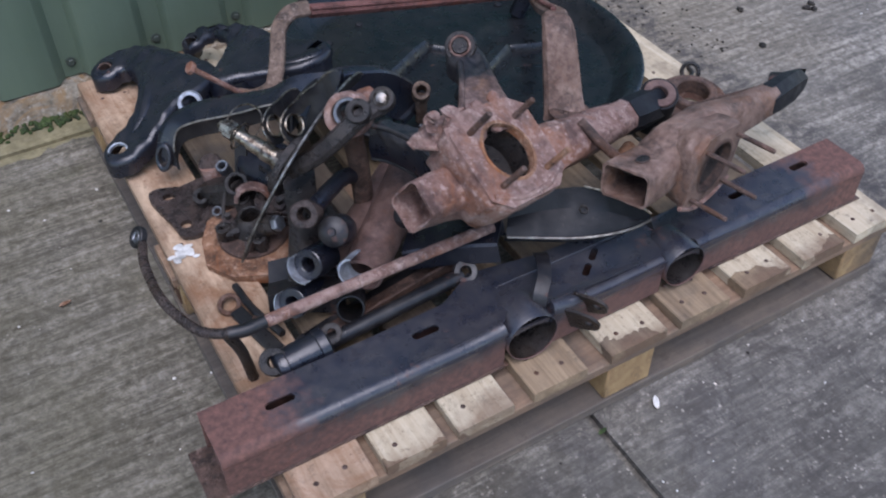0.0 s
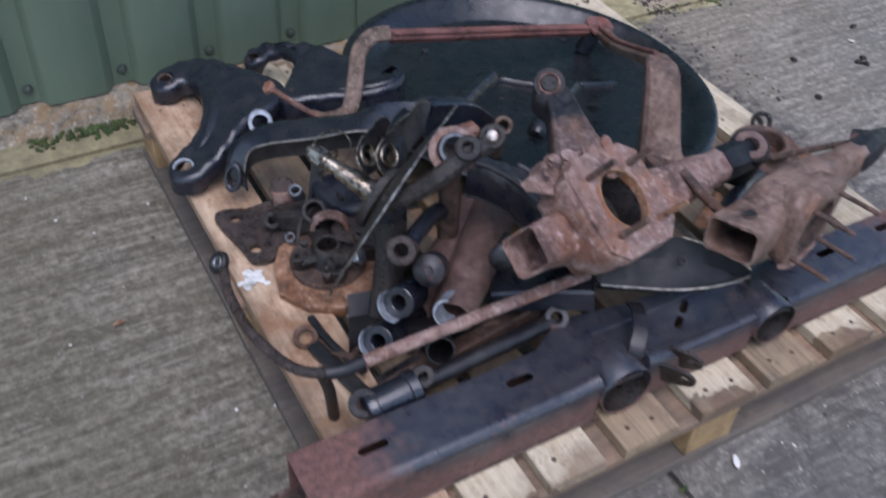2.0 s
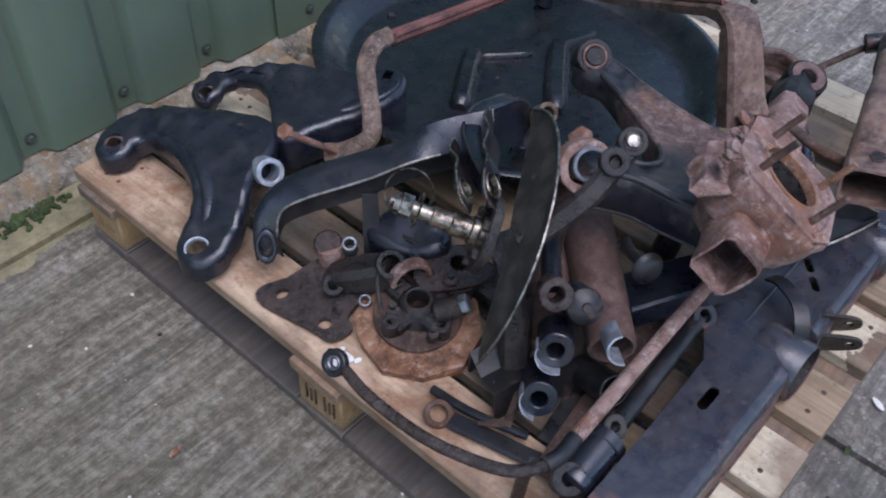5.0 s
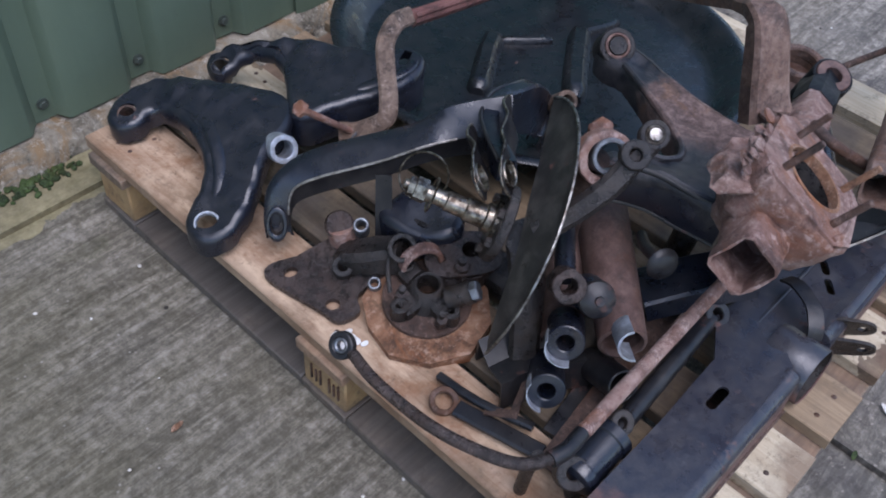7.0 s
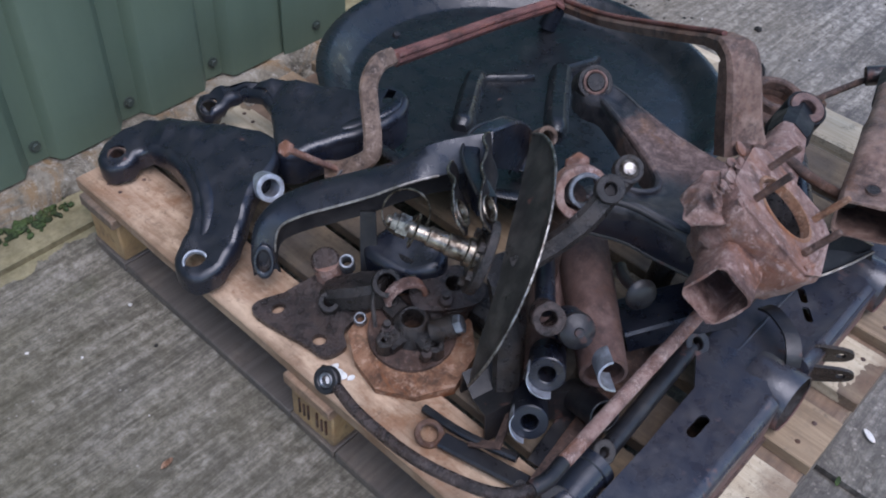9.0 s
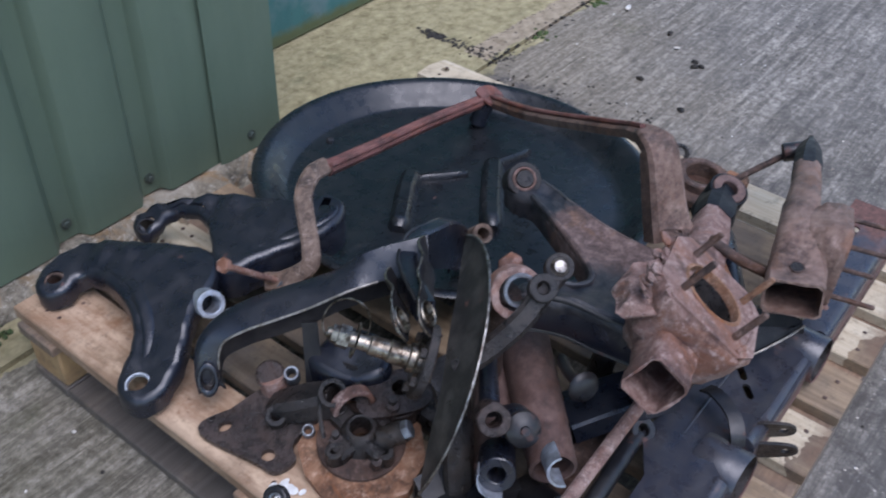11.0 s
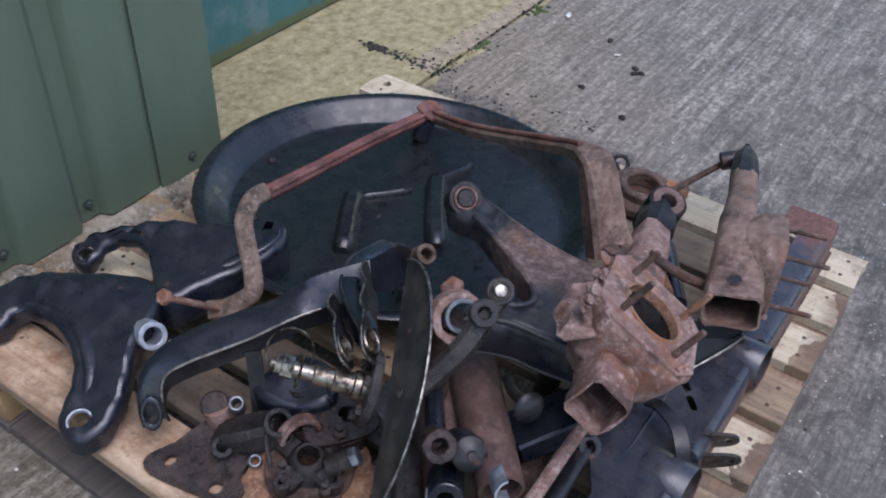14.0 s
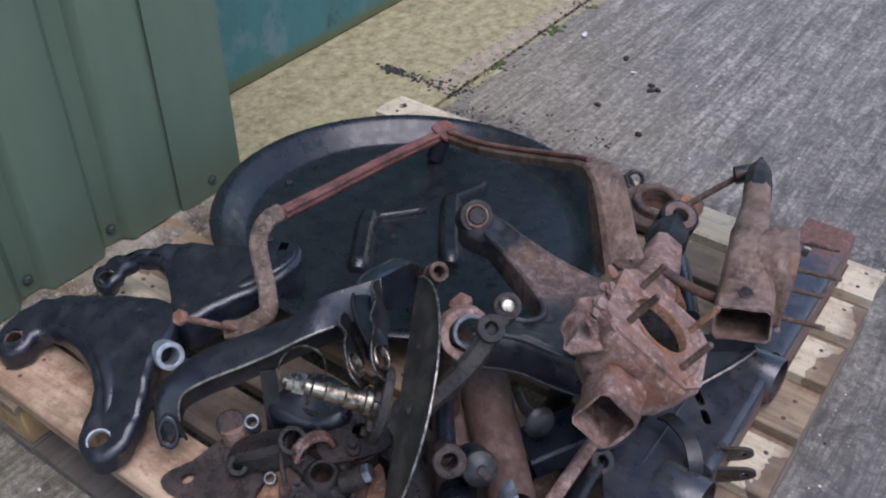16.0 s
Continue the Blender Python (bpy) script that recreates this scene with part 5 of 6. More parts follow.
# ---- steering knuckle with backing plate ----
def build_knuckle():
    t = thing("steering_knuckle", (0.21, 0.43, 0.2), "oily steering knuckle with bright spindle and thin backing plate", "car part")
    n = Vector((-0.5, 0.76, 0.3)).normalized()
    e = Vector((0.207, 0.488, 0.351))
    ns = Vector((-0.63, 0.77, 0.25)).normalized()
    m = facing(e, n)
    spindle = part("spindle", lathe([(0, -0.012), (0.03, -0.012), (0.03, -0.004), (0.0215, -0.002), (0.021, 0.006), (0.0165, 0.008), (0.0165, 0.034), (0.0145, 0.036), (0.014, 0.062), (0.0115, 0.064), (0.011, 0.098), (0.0075, 0.1), (0.0075, 0.122), (0.006, 0.124), (0, 0.124)], m, 24), OILY, t, "bright greasy steel spindle")
    nut = lathe([(0.0, 0.092), (0.017, 0.092), (0.017, 0.108), (0.0135, 0.109), (0.0135, 0.117), (0.009, 0.117), (0.009, 0.110)], m, 6)
    part("castle_nut", nut, OILY, spindle)
    part("split_washer", ring(m @ Matrix.Translation((0, 0, 0.083)), 0.026, 0.022, 0.003, 28), OILY, t, "thin bright ring")
    part("flange", ring(m @ Matrix.Translation((0, 0, -0.016)), 0.055, 0.012, 0.014, 28), IRON, t)
    for k in range(6):
        a = k * math.pi / 3
        part("flange_bolt", hex_head(m @ Matrix.Translation((0.043 * math.cos(a), 0.043 * math.sin(a), -0.009)), 0.0075, 0.008), IRON, t)
    # thin dished backing plate, cut away on one side
    c = Vector((0.241, 0.487, 0.305))
    ns = Vector((-0.58, 0.72, 0.39)).normalized()
    sm = axes(c, Vector((0.671, 0.149, 0.726)), ns)
    arc = [math.radians(-136 + 144 * k / 36) for k in range(37)]
    bow = lambda x, y: 0.0285 - 0.9 * (x * x + y * y) + 12.0 * max(0.0, math.hypot(x, y) - 0.175) ** 2
    skin = bmesh.new()
    rows = []
    for i, a in enumerate(arc):
        u = i / 36
        r_in = 0.122 + 0.06 * (2 * u - 1) ** 4 + 0.008 * math.sin(9 * u)
        rows.append([skin.verts.new(sm @ Vector((r * math.cos(a), r * math.sin(a), bow(r * math.cos(a), r * math.sin(a))))) for r in [r_in + (0.2 - r_in) * k / 8 for k in range(9)]])
    for i, (r0, r1) in enumerate(zip(rows, rows[1:])):
        for k in range(8):
            skin.faces.new((r0[k], r0[k + 1], r1[k + 1], r1[k]))
    bmesh.ops.solidify(skin, geom=list(skin.faces), thickness=0.0025)
    shield = part("backing_plate", skin, RUST_SHIELD, t)
    # bright metal along the rim stands in for its highlight
    rim = [sm @ Vector((0.2 * math.cos(a), 0.2 * math.sin(a), bow(0.2, 0))) for a in arc]
    part("rolled_rim", sweep(disc(0.0021, 8), rim, ns), STEEL, shield, "rim highlight drawn in bright metal")
    # steering arm with link hole and bright nut
    p = smooth_path([(0.19, 0.40, 0.40), (0.225, 0.375, 0.43), (0.26, 0.352, 0.47), (0.292, 0.346, 0.497), (0.335, 0.348, 0.503)], 5)
    part("steering_arm", sweep(rect(0.03, 0.018, 0.006), p, (-0.5, -0.5, 0.7), [1.0 if i < 16 else 0.95 for i in range(len(p))]), IRON, t)
    m2 = facing((0.291, 0.346, 0.506), (-0.45, -0.45, 0.78))
    part("arm_eye", ring(m2, 0.019, 0.008, 0.018), IRON, t)
    m3 = facing((0.333, 0.349, 0.511), (-0.45, -0.45, 0.78))
    part("arm_boss", ring(m3, 0.019, 0.012, 0.018), IRON, t)
    part("dome_nut", lathe([(0.0145, -0.004), (0.0145, 0.005), (0.012, 0.009), (0.009, 0.006), (0.008, 0.012), (0.0, 0.014)], m3, 16), STEEL, t, "bright steel ball stud end")
    # filler iron, added to darken the gap below the spindle
    part("upright", loft([rectring(axes((0.215, 0.435, 0.35), (0.1, 0.2, -1), (-0.4, 0.8, 0.2)), 0.06, 0.035, 0.01), rectring(axes((0.20, 0.40, 0.28), (0.1, 0.2, -1), (-0.4, 0.8, 0.2)), 0.05, 0.04, 0.01), rectring(axes((0.17, 0.37, 0.2), (0.1, 0.2, -1), (-0.4, 0.8, 0.2)), 0.04, 0.04, 0.01), rectring(axes((0.16, 0.36, 0.152), (0.1, 0.2, -1), (-0.4, 0.8, 0.2)), 0.045, 0.04, 0.01)]), IRON, t)
    return t


build_knuckle()


def build_collar():
    t = thing("bearing_collar", (0.29, 0.39, 0.45), "rusty clamp collar with a chromed race inside", "car part")
    m = facing((0.292, 0.386, 0.476), (-0.55, -0.6, 0.5))
    part("collar", roughen(ring(m, 0.036, 0.0245, 0.03, 26), 0.002, 80), RUST, t)
    part("race", ring(m @ Matrix.Translation((0.004, 0.004, 0.008)), 0.024, 0.0175, 0.024, 22), ZINC, t, "bright metal race")
    part("clamp_ear", box((0.325, 0.415, 0.458), (0.358, 0.44, 0.48), 0.006), RUST, t)
    part("stem", tube([(0.30, 0.40, 0.46), (0.31, 0.42, 0.40), (0.32, 0.43, 0.34), (0.33, 0.44, 0.2)], 0.018, 12), RUST_DARK, t)
    return t


build_collar()


# ---- hub on its rusty disc, and steering plate ----
def build_hub():
    t = thing("wheel_hub", (0.155, 0.54, 0.15), "cast wheel hub with four lugs on an orange-rusted disc", "car part")
    m = facing((0.15, 0.535, 0.152), (-0.12, -0.06, 0.99))
    flat = [(0.098 * math.cos(math.radians(a)) * k, 0.098 * math.sin(math.radians(a)) * k) for a, k in ((-170, 1), (-140, .95), (-105, 1.02), (-70, 1.0), (-35, 1.05), (0, 1), (35, .96), (70, 1), (110, 1.02), (150, .98))]
    dsk = plate(flat, [circle(0, 0, 0.03)], 0.022, m @ Matrix.Translation((0, 0, 0.014)))
    part("disc", roughen(dsk, 0.002, 50), RUST_ORANGE, t, "orange rusted cast disc")
    m = facing((0.153, 0.54, 0.178), (-0.1, -0.08, 0.99))
    part("drum_step", ring(m, 0.067, 0.02, 0.02, 40, 0.003), RUST_DARK, t)
    for k in range(4):
        a = radians(45 + 90 * k)
        arm = sweep(rect(0.034, 0.026, 0.006), [m @ Vector((0.018 * math.cos(a), 0.018 * math.sin(a), 0.022)), m @ Vector((0.05 * math.cos(a), 0.05 * math.sin(a), 0.02))], m.to_3x3() @ Vector((0, 0, 1)))
        part("hub_arm", arm, IRON, t)
        lm = m @ Matrix.Translation((0.052 * math.cos(a), 0.052 * math.sin(a), 0.022))
        part("lug", roughen(ring(lm, 0.0135, 0.005, 0.03, 18), 0.002, 90), IRON, t)
    part("saddle_foot", tube([(0.197, 0.56, 0.225), (0.2, 0.558, 0.19)], 0.009, 10, 1), GREASY, t)
    part("brake_pipe", tube([(0.11, 0.575, 0.2), (0.13, 0.6, 0.232), (0.165, 0.61, 0.24), (0.2, 0.6, 0.225), (0.225, 0.585, 0.19)], 0.0035, 8, 5), IRON, t, "thin black bent pipe")
    for k, (x, y, z, r) in enumerate(((0.118, 0.56, 0.212, 0.011), (0.205, 0.525, 0.235, 0.012), (0.128, 0.49, 0.208, 0.009))):
        nut = part("nut", hex_head(facing((x, y, z - 0.02), (-0.2, -0.3, 0.9)), r, 0.022), GREASY, t)
        part("stud", tube([(x, y, z - 0.01), (x - 0.004, y - 0.006, z + 0.012)], r * 0.5, 10, 1), IRON, nut)
    part("centre_boss", lathe([(0.019, 0.045), (0.022, 0.043), (0.03, 0.032), (0.036, 0.01), (0.018, 0.01), (0.0165, 0.043)], m, 26, None, True), IRON, t)
    part("pivot_pin", tube([(0.155, 0.50, 0.215), (0.175, 0.475, 0.235)], 0.017, 14, 1), IRON, t)
    part("pin_head", hex_head(facing((0.174, 0.476, 0.234), (0.6, -0.7, 0.5)), 0.015, 0.012), ZINC, t)
    part("saddle", sweep(rect(0.02, 0.008, 0.002), [Vector((0.17 + 0.027 * math.cos(a), 0.572 - 0.012 * math.cos(a), 0.222 + 0.03 * math.sin(a))) for a in [math.pi * k / 12 for k in range(13)]], (0, 0, 1)), RUST, t)
    return t


build_hub()


def build_caliper_bracket():
    t = thing("steering_plate", (0.1, 0.67, 0.15), "dark brown steel bracket plate with drilled holes", "car part")
    ctrl = [(0.018, 0.74), (0.035, 0.765), (0.08, 0.75), (0.14, 0.72), (0.165, 0.67), (0.15, 0.615), (0.095, 0.625), (0.075, 0.602), (0.04, 0.61), (0.034, 0.65)]
    out = blob_outline(ctrl, 4)
    m = Matrix.Translation((0, 0, 0.157))
    part("plate", plate(out, [circle(0.052, 0.731, 0.0115, 14, 0.009), circle(0.056, 0.64, 0.011, 14)], 0.008, m, lambda x, y: max(0.0, (x - 0.08)) * 0.45), GREASY, t)
    for (x, y, z), ro, ri, mt in (((0.105, 0.67, 0.188), 0.017, 0.008, IRON), ((0.158, 0.687, 0.226), 0.012, 0.0075, ZINC), ((0.115, 0.612, 0.19), 0.010, 0.006, ZINC)):
        part("boss", ring(facing((x, y, z - 0.01), (-0.35, -0.3, 0.9)), ro, ri, 0.034, 18), mt, t)
    part("stub", tube([(0.145, 0.713, 0.17), (0.14, 0.715, 0.215)], 0.022, 16, 1), RUST, t)
    part("stub_cap", lathe([(0, 0.004), (0.019, 0.003), (0.023, -0.002), (0.023, -0.01), (0, -0.01)], facing((0.139, 0.716, 0.217), (-0.3, -0.3, 0.9)), 18), GREASY, t)
    part("web", loft([rectring(axes((0.12, 0.69, 0.175), (0.3, -0.9, 0.3)), 0.05, 0.04, 0.01), rectring(axes((0.14, 0.64, 0.205), (0.3, -0.9, 0.3)), 0.06, 0.045, 0.01), rectring(axes((0.165, 0.60, 0.22), (0.3, -0.9, 0.3)), 0.05, 0.05, 0.01)]), IRON, t)
    part("sleeve", ring(facing((0.158, 0.602, 0.238), (-0.4, -0.5, 0.7)), 0.022, 0.014, 0.04, 20), IRON, t)
    return t


build_caliper_bracket()


def build_brake_plate():
    t = thing("brake_anchor", (0.2, 0.52, 0.2), "brown rusted brake anchor plate beneath the spindle", "car part")
    m = axes((0.218, 0.535, 0.228), (0.8, -0.5, 0.05), (-0.2, -0.1, 1)) @ Matrix.Diagonal((0.78, 0.78, 0.8, 1))
    part("plate", plate(blob_outline([(-0.06, -0.03), (0.0, -0.045), (0.06, -0.04), (0.075, 0.0), (0.05, 0.045), (-0.04, 0.05), (-0.07, 0.01)], 4), [circle(-0.04, 0.0, 0.009, 12), circle(0.02, 0.01, 0.018, 16)], 0.008, m), GREASY, t)
    part("skirt", ring(m @ Matrix.Translation((0.01, 0, -0.03)), 0.05, 0.04, 0.05, 24), GREASY, t)
    part("foot", ring(m @ Matrix.Translation((0.02, 0, -0.075)), 0.035, 0.02, 0.045, 20), IRON, t)
    part("web", box((0.24, 0.46, 0.153), (0.30, 0.56, 0.205), 0.012), IRON, t)
    return t


build_brake_plate()


def build_bump_bracket():
    t = thing("mount_bracket", (0.22, 0.65, 0.15), "blue-grey folded steel mounting bracket", "car part")
    m = axes((0.19, 0.672, 0.247), (0.22, 0.25, 0.9), (-0.7, -0.5, 0.3))
    part("upright", plate([(-0.09, -0.014), (0.055, -0.012), (0.055, 0.012), (-0.09, 0.014)], [], 0.004, m), BLACK_WORN, t)
    part("tray", pressed([(0.185, 0.672, 0.24), (0.255, 0.66, 0.258), (0.27, 0.60, 0.262), (0.235, 0.56, 0.25), (0.19, 0.60, 0.238)], 0.04), BLACK, t)
    part("wire_ring", lathe([(0.034, 0.0), (0.0355, 0.0015), (0.034, 0.003), (0.0325, 0.0015)], facing((0.185, 0.59, 0.372), (-0.5, -0.3, 0.8)), 32, None, True), OILY, t)
    part("post", tube([(0.22, 0.615, 0.152), (0.222, 0.612, 0.25)], 0.02, 12, 1), IRON, t)
    return t


build_bump_bracket()


# ---- anti-roll bar, links, rack ----
def build_roll_bar():
    t = thing("anti_roll_bar", (0.1, 0.25, 0.15), "bent round steel anti-roll bar with eye end and pitted rust", "car part")
    p = [(-0.045, 0.485, 0.286), (-0.057, 0.43, 0.294), (-0.06, 0.345, 0.304), (-0.05, 0.28, 0.312), (-0.03, 0.228, 0.317), (0.005, 0.204, 0.318), (0.04, 0.201, 0.316)]
    part("bent_end", tube(p, 0.0078, 14, 8), GREASY, t, "dark greasy brown bend")
    part("steel_sleeve", tube([(0.0, 0.205, 0.318), (0.025, 0.2, 0.317), (0.055, 0.202, 0.316)], 0.0102, 14, 4), BLACK_WORN, t, "blue-grey rubbed sleeve")
    part("rusty_bar", tube([(0.04, 0.201, 0.316), (0.16, 0.206, 0.313), (0.29, 0.211, 0.309), (0.45, 0.217, 0.303)], 0.0097, 14, 6), RUST, t, "brown pitted rusty length")
    m = facing((-0.046, 0.502, 0.287), (-0.75, -0.05, 0.6))
    eye = part("eye", ring(m, 0.0185, 0.0105, 0.012), BLACK_WORN, t)
    part("eye_insert", ring(m, 0.0106, 0.006, 0.011, 16), ZINC, eye)
    part("stay", tube([(0.0, 0.22, 0.305), (0.02, 0.24, 0.23), (0.03, 0.25, 0.152)], 0.009, 10), IRON, t)
    return t


build_roll_bar()


def build_link():
    t = thing("drop_link", (0.06, 0.36, 0.15), "short dark steel link with a brown-rusted ring end", "car part")
    m = facing((0.052, 0.408, 0.160), (-0.2, -0.3, 0.93))
    part("ring_end", ring(m, 0.0205, 0.0125, 0.011), RUST_DARK, t)
    part("shank", sweep(rect(0.026, 0.01, 0.003), [(0.057, 0.388, 0.160), (0.07, 0.33, 0.161), (0.085, 0.26, 0.163)], (0, 0, 1)), BLACK_WORN, t)
    return t


build_link()


def build_damper():
    t = thing("damper", (0.2, 0.18, 0.15), "slim black telescopic damper with a shiny end cylinder", "car part")
    a, b = Vector((0.058, 0.196, 0.212)), Vector((0.138, 0.197, 0.221))
    m = facing(a, b - a)
    part("cylinder", lathe([(0, -0.004), (0.02, -0.004), (0.027, 0.0), (0.029, 0.005), (0.029, 0.014), (0.0265, 0.016), (0.0265, 0.066), (0.029, 0.068), (0.029, 0.082), (0.014, 0.088), (0, 0.088)], m, 28), BLACK, t, "glossy black end cylinder")
    part("tube", tube([(0.138, 0.197, 0.221), (0.39, 0.213, 0.226)], 0.0135, 14, 1), BLACK_WORN, t)
    m2 = facing((0.397, 0.213, 0.23), (-0.2, -0.6, 0.75))
    part("eye", ring(m2, 0.02, 0.009, 0.024), BLACK_WORN, t, "blue-grey eye")
    m3 = facing((0.15, 0.199, 0.236), (-0.2, -0.6, 0.75))
    part("collar", ring(m3, 0.017, 0.007, 0.02), IRON, t)
    part("end_eye", ring(facing((0.055, 0.2, 0.226), (-0.3, -0.5, 0.8)), 0.022, 0.009, 0.02), IRON, t)
    part("prop", tube([(0.075, 0.197, 0.2), (0.075, 0.199, 0.152)], 0.012, 10, 1), IRON, t)
    return t


build_damper()


def build_rail():
    t = thing("angle_rail", (0.25, 0.26, 0.15), "dark steel angle rail with brown rust and a pale scrape", "car part")
    p = [(0.07, 0.235, 0.168), (0.25, 0.255, 0.185), (0.47, 0.275, 0.205)]
    part("angle", sweep([(-0.022, -0.003), (0.022, -0.003), (0.022, 0.03), (0.018, 0.03), (0.018, 0.001), (-0.022, 0.001)], p, (0, 0, 1)), RUST_DARK, t)
    part("scrape", plate(slot(0.3, 0.246, 0.09, 0.006, 4, 0.1), [], 0.0012, Matrix.Translation((0, 0, 0.193))), ZINC, t)
    p = [(0.12, 0.268, 0.156), (0.3, 0.292, 0.175), (0.5, 0.31, 0.195)]
    part("lower_strip", sweep(rect(0.034, 0.006, 0.001), p, (0, 0, 1)), BLACK_WORN, t)
    return t


build_rail()


# ---- tubes and joints in the middle of the heap ----
def build_rust_tube(a, b, r0, r1, label):
    t = thing("torque_tube", a, label, "car part", "rusty tubes in the heap")
    a, b = Vector(a), Vector(b)
    m = facing(a, b - a)
    L = (b - a).length
    bm = lathe([(r0 * 0.82, 0.01), (r0 * 0.86, 0), (r0, 0.002), (r0 * 1.02, 0.02), ((r0 + r1) / 2, L * 0.5), (r1, L), (0, L)], m, 28)
    part("tube", roughen(bm, 0.0015, 60), RUST_DULL, t)
    return t, m


tt, tm = build_rust_tube((0.235, 0.262, 0.262), (0.43, 0.45, 0.262), 0.033, 0.042, "stout pink-brown rusty tube with zinc clip")
cm = facing((0.222, 0.248, 0.30), (-0.6, -0.55, 0.35))
part("end_clip", crescent(cm, 0.022, 0.003, 0.045, 100, 280), PALE_ZINC, tt, "pale zinc clip")
build_rust_tube((0.21, 0.34, 0.215), (0.44, 0.50, 0.235), 0.03, 0.04, "stout dark pink rusty tube")


def build_ball_joint():
    t = thing("ball_joint", (0.2, 0.3, 0.2), "black ball joint with domed cap and forged eye", "car part")
    m = facing((0.213, 0.304, 0.335), (-0.5, -0.6, 0.62))
    part("domed_cap", lathe([(0, 0.012), (0.006, 0.0125), (0.007, 0.010), (0.015, 0.0085), (0.024, 0.002), (0.0255, -0.004), (0.022, -0.008), (0, -0.008)], m, 28), BLACK_WORN, t, "blue-grey domed cap")
    part("body", lathe([(0.02, -0.006), (0.025, -0.02), (0.026, -0.05), (0.02, -0.075), (0, -0.08)], m, 24), BLACK, t)
    m2 = facing((0.186, 0.338, 0.358), (-0.5, -0.6, 0.62))
    part("forged_eye", roughen(ring(m2, 0.0225, 0.0108, 0.034, 24), 0.0025, 70), GREASY, t, "brown forged eye")
    part("shank", tube([(0.20, 0.35, 0.352), (0.245, 0.385, 0.345), (0.285, 0.415, 0.335), (0.32, 0.44, 0.30), (0.34, 0.46, 0.2)], 0.014, 14), BLACK, t)
    m3 = facing((0.165, 0.308, 0.283), (-0.75, -0.5, 0.4))
    part("clip", crescent(m3, 0.0268, 0.0015, 0.034, 160, 290), PALE_ZINC, t, "pale zinc half sleeve")
    part("sleeve", ring(m3 @ Matrix.Translation((0, 0, -0.03)), 0.0255, 0.012, 0.06, 24), BLACK, t)
    part("pipe", ring(facing((0.213, 0.262, 0.215), (-0.35, -0.75, 0.5)), 0.0225, 0.0195, 0.09, 26, 0.001), BLACK_WORN, t, "open pipe end")
    m4 = facing((0.13, 0.30, 0.222), (-0.7, -0.5, 0.45))
    part("clip", crescent(m4, 0.0268, 0.0015, 0.034, 150, 260), PALE_ZINC, t, "pale zinc half sleeve")
    part("sleeve", ring(m4 @ Matrix.Translation((0, 0, -0.035)), 0.0255, 0.012, 0.08, 22), BLACK, t)
    return t


build_ball_joint()


def build_low_bracket():
    t = thing("mount_bracket", (0.12, 0.36, 0.15), "black folded steel bracket lying on the boards", "car part")
    far = [Vector(q) for q in ((0.135, 0.425, 0.206), (0.185, 0.405, 0.214), (0.245, 0.36, 0.222))]
    near = [q + Vector((-0.03, -0.07, -0.004)) for q in far]
    rows = [[q + Vector((0.004, 0.004, -0.05)) for q in far], far, [q.lerp(r, 0.5) + Vector((0, 0, -0.012)) for q, r in zip(far, near)], near, [q + Vector((-0.006, -0.01, -0.046)) for q in near]]
    part("folded_shell", formed(rows, 0.004, 3), BLACK_WORN, t, "", 25)
    part("lip", plate([(0, 0), (0.07, 0), (0.07, 0.012), (0.012, 0.012), (0.012, 0.05), (0, 0.05)], [], 0.003, axes((0.085, 0.31, 0.19), (0.9, 0.35, 0.1), (-0.2, 0.4, 0.9))), RUST_DARK, t)
    part("edge", sweep(rect(0.012, 0.012, 0.003), smooth_path([(0.075, 0.44, 0.165), (0.08, 0.37, 0.17), (0.10, 0.29, 0.175)], 4), (0, 0, 1)), BLACK_WORN, t)
    return t


build_low_bracket()


def build_mushroom_bolt():
    t = thing("mushroom_bolt", (0.33, 0.28, 0.3), "dull grey round-headed bolt", "bolt")
    m = facing((0.333, 0.283, 0.328), (-0.45, -0.75, 0.3))
    part("head", lathe([(0, 0.007), (0.012, 0.006), (0.021, 0.002), (0.0235, -0.002), (0.02, -0.007), (0.008, -0.009)], m, 26), BLACK_WORN, t)
    part("shank", tube([m @ Vector((0, 0, -0.006)), m @ Vector((0, 0, -0.05)), m @ Vector((0.01, 0, -0.085))], 0.0085, 12, 2), BLACK_WORN, t)
    return t


build_mushroom_bolt()


def build_hub_ring():
    t = thing("flanged_hub_ring", (1.1, 0.45, 0.15), "brown rusted flanged bearing ring on the edge board", "car part")
    m = facing((1.098, 0.449, 0.186), (-0.05, -0.1, 1))
    part("flange", ring(m @ Matrix.Translation((0, 0, -0.01)), 0.074, 0.034, 0.02, 40, 0.003), RUST_DARK, t)
    part("raised_ring", ring(m @ Matrix.Translation((0, 0, 0.008)), 0.05, 0.0335, 0.022, 36, 0.003), RUST_DARK, t)
    part("spigot", ring(m @ Matrix.Translation((0, 0, -0.026)), 0.045, 0.036, 0.02, 30), RUST, t)
    part("lug", box((1.14, 0.37, 0.153), (1.175, 0.42, 0.188), 0.006), RUST_ORANGE, t)
    return t


build_hub_ring()


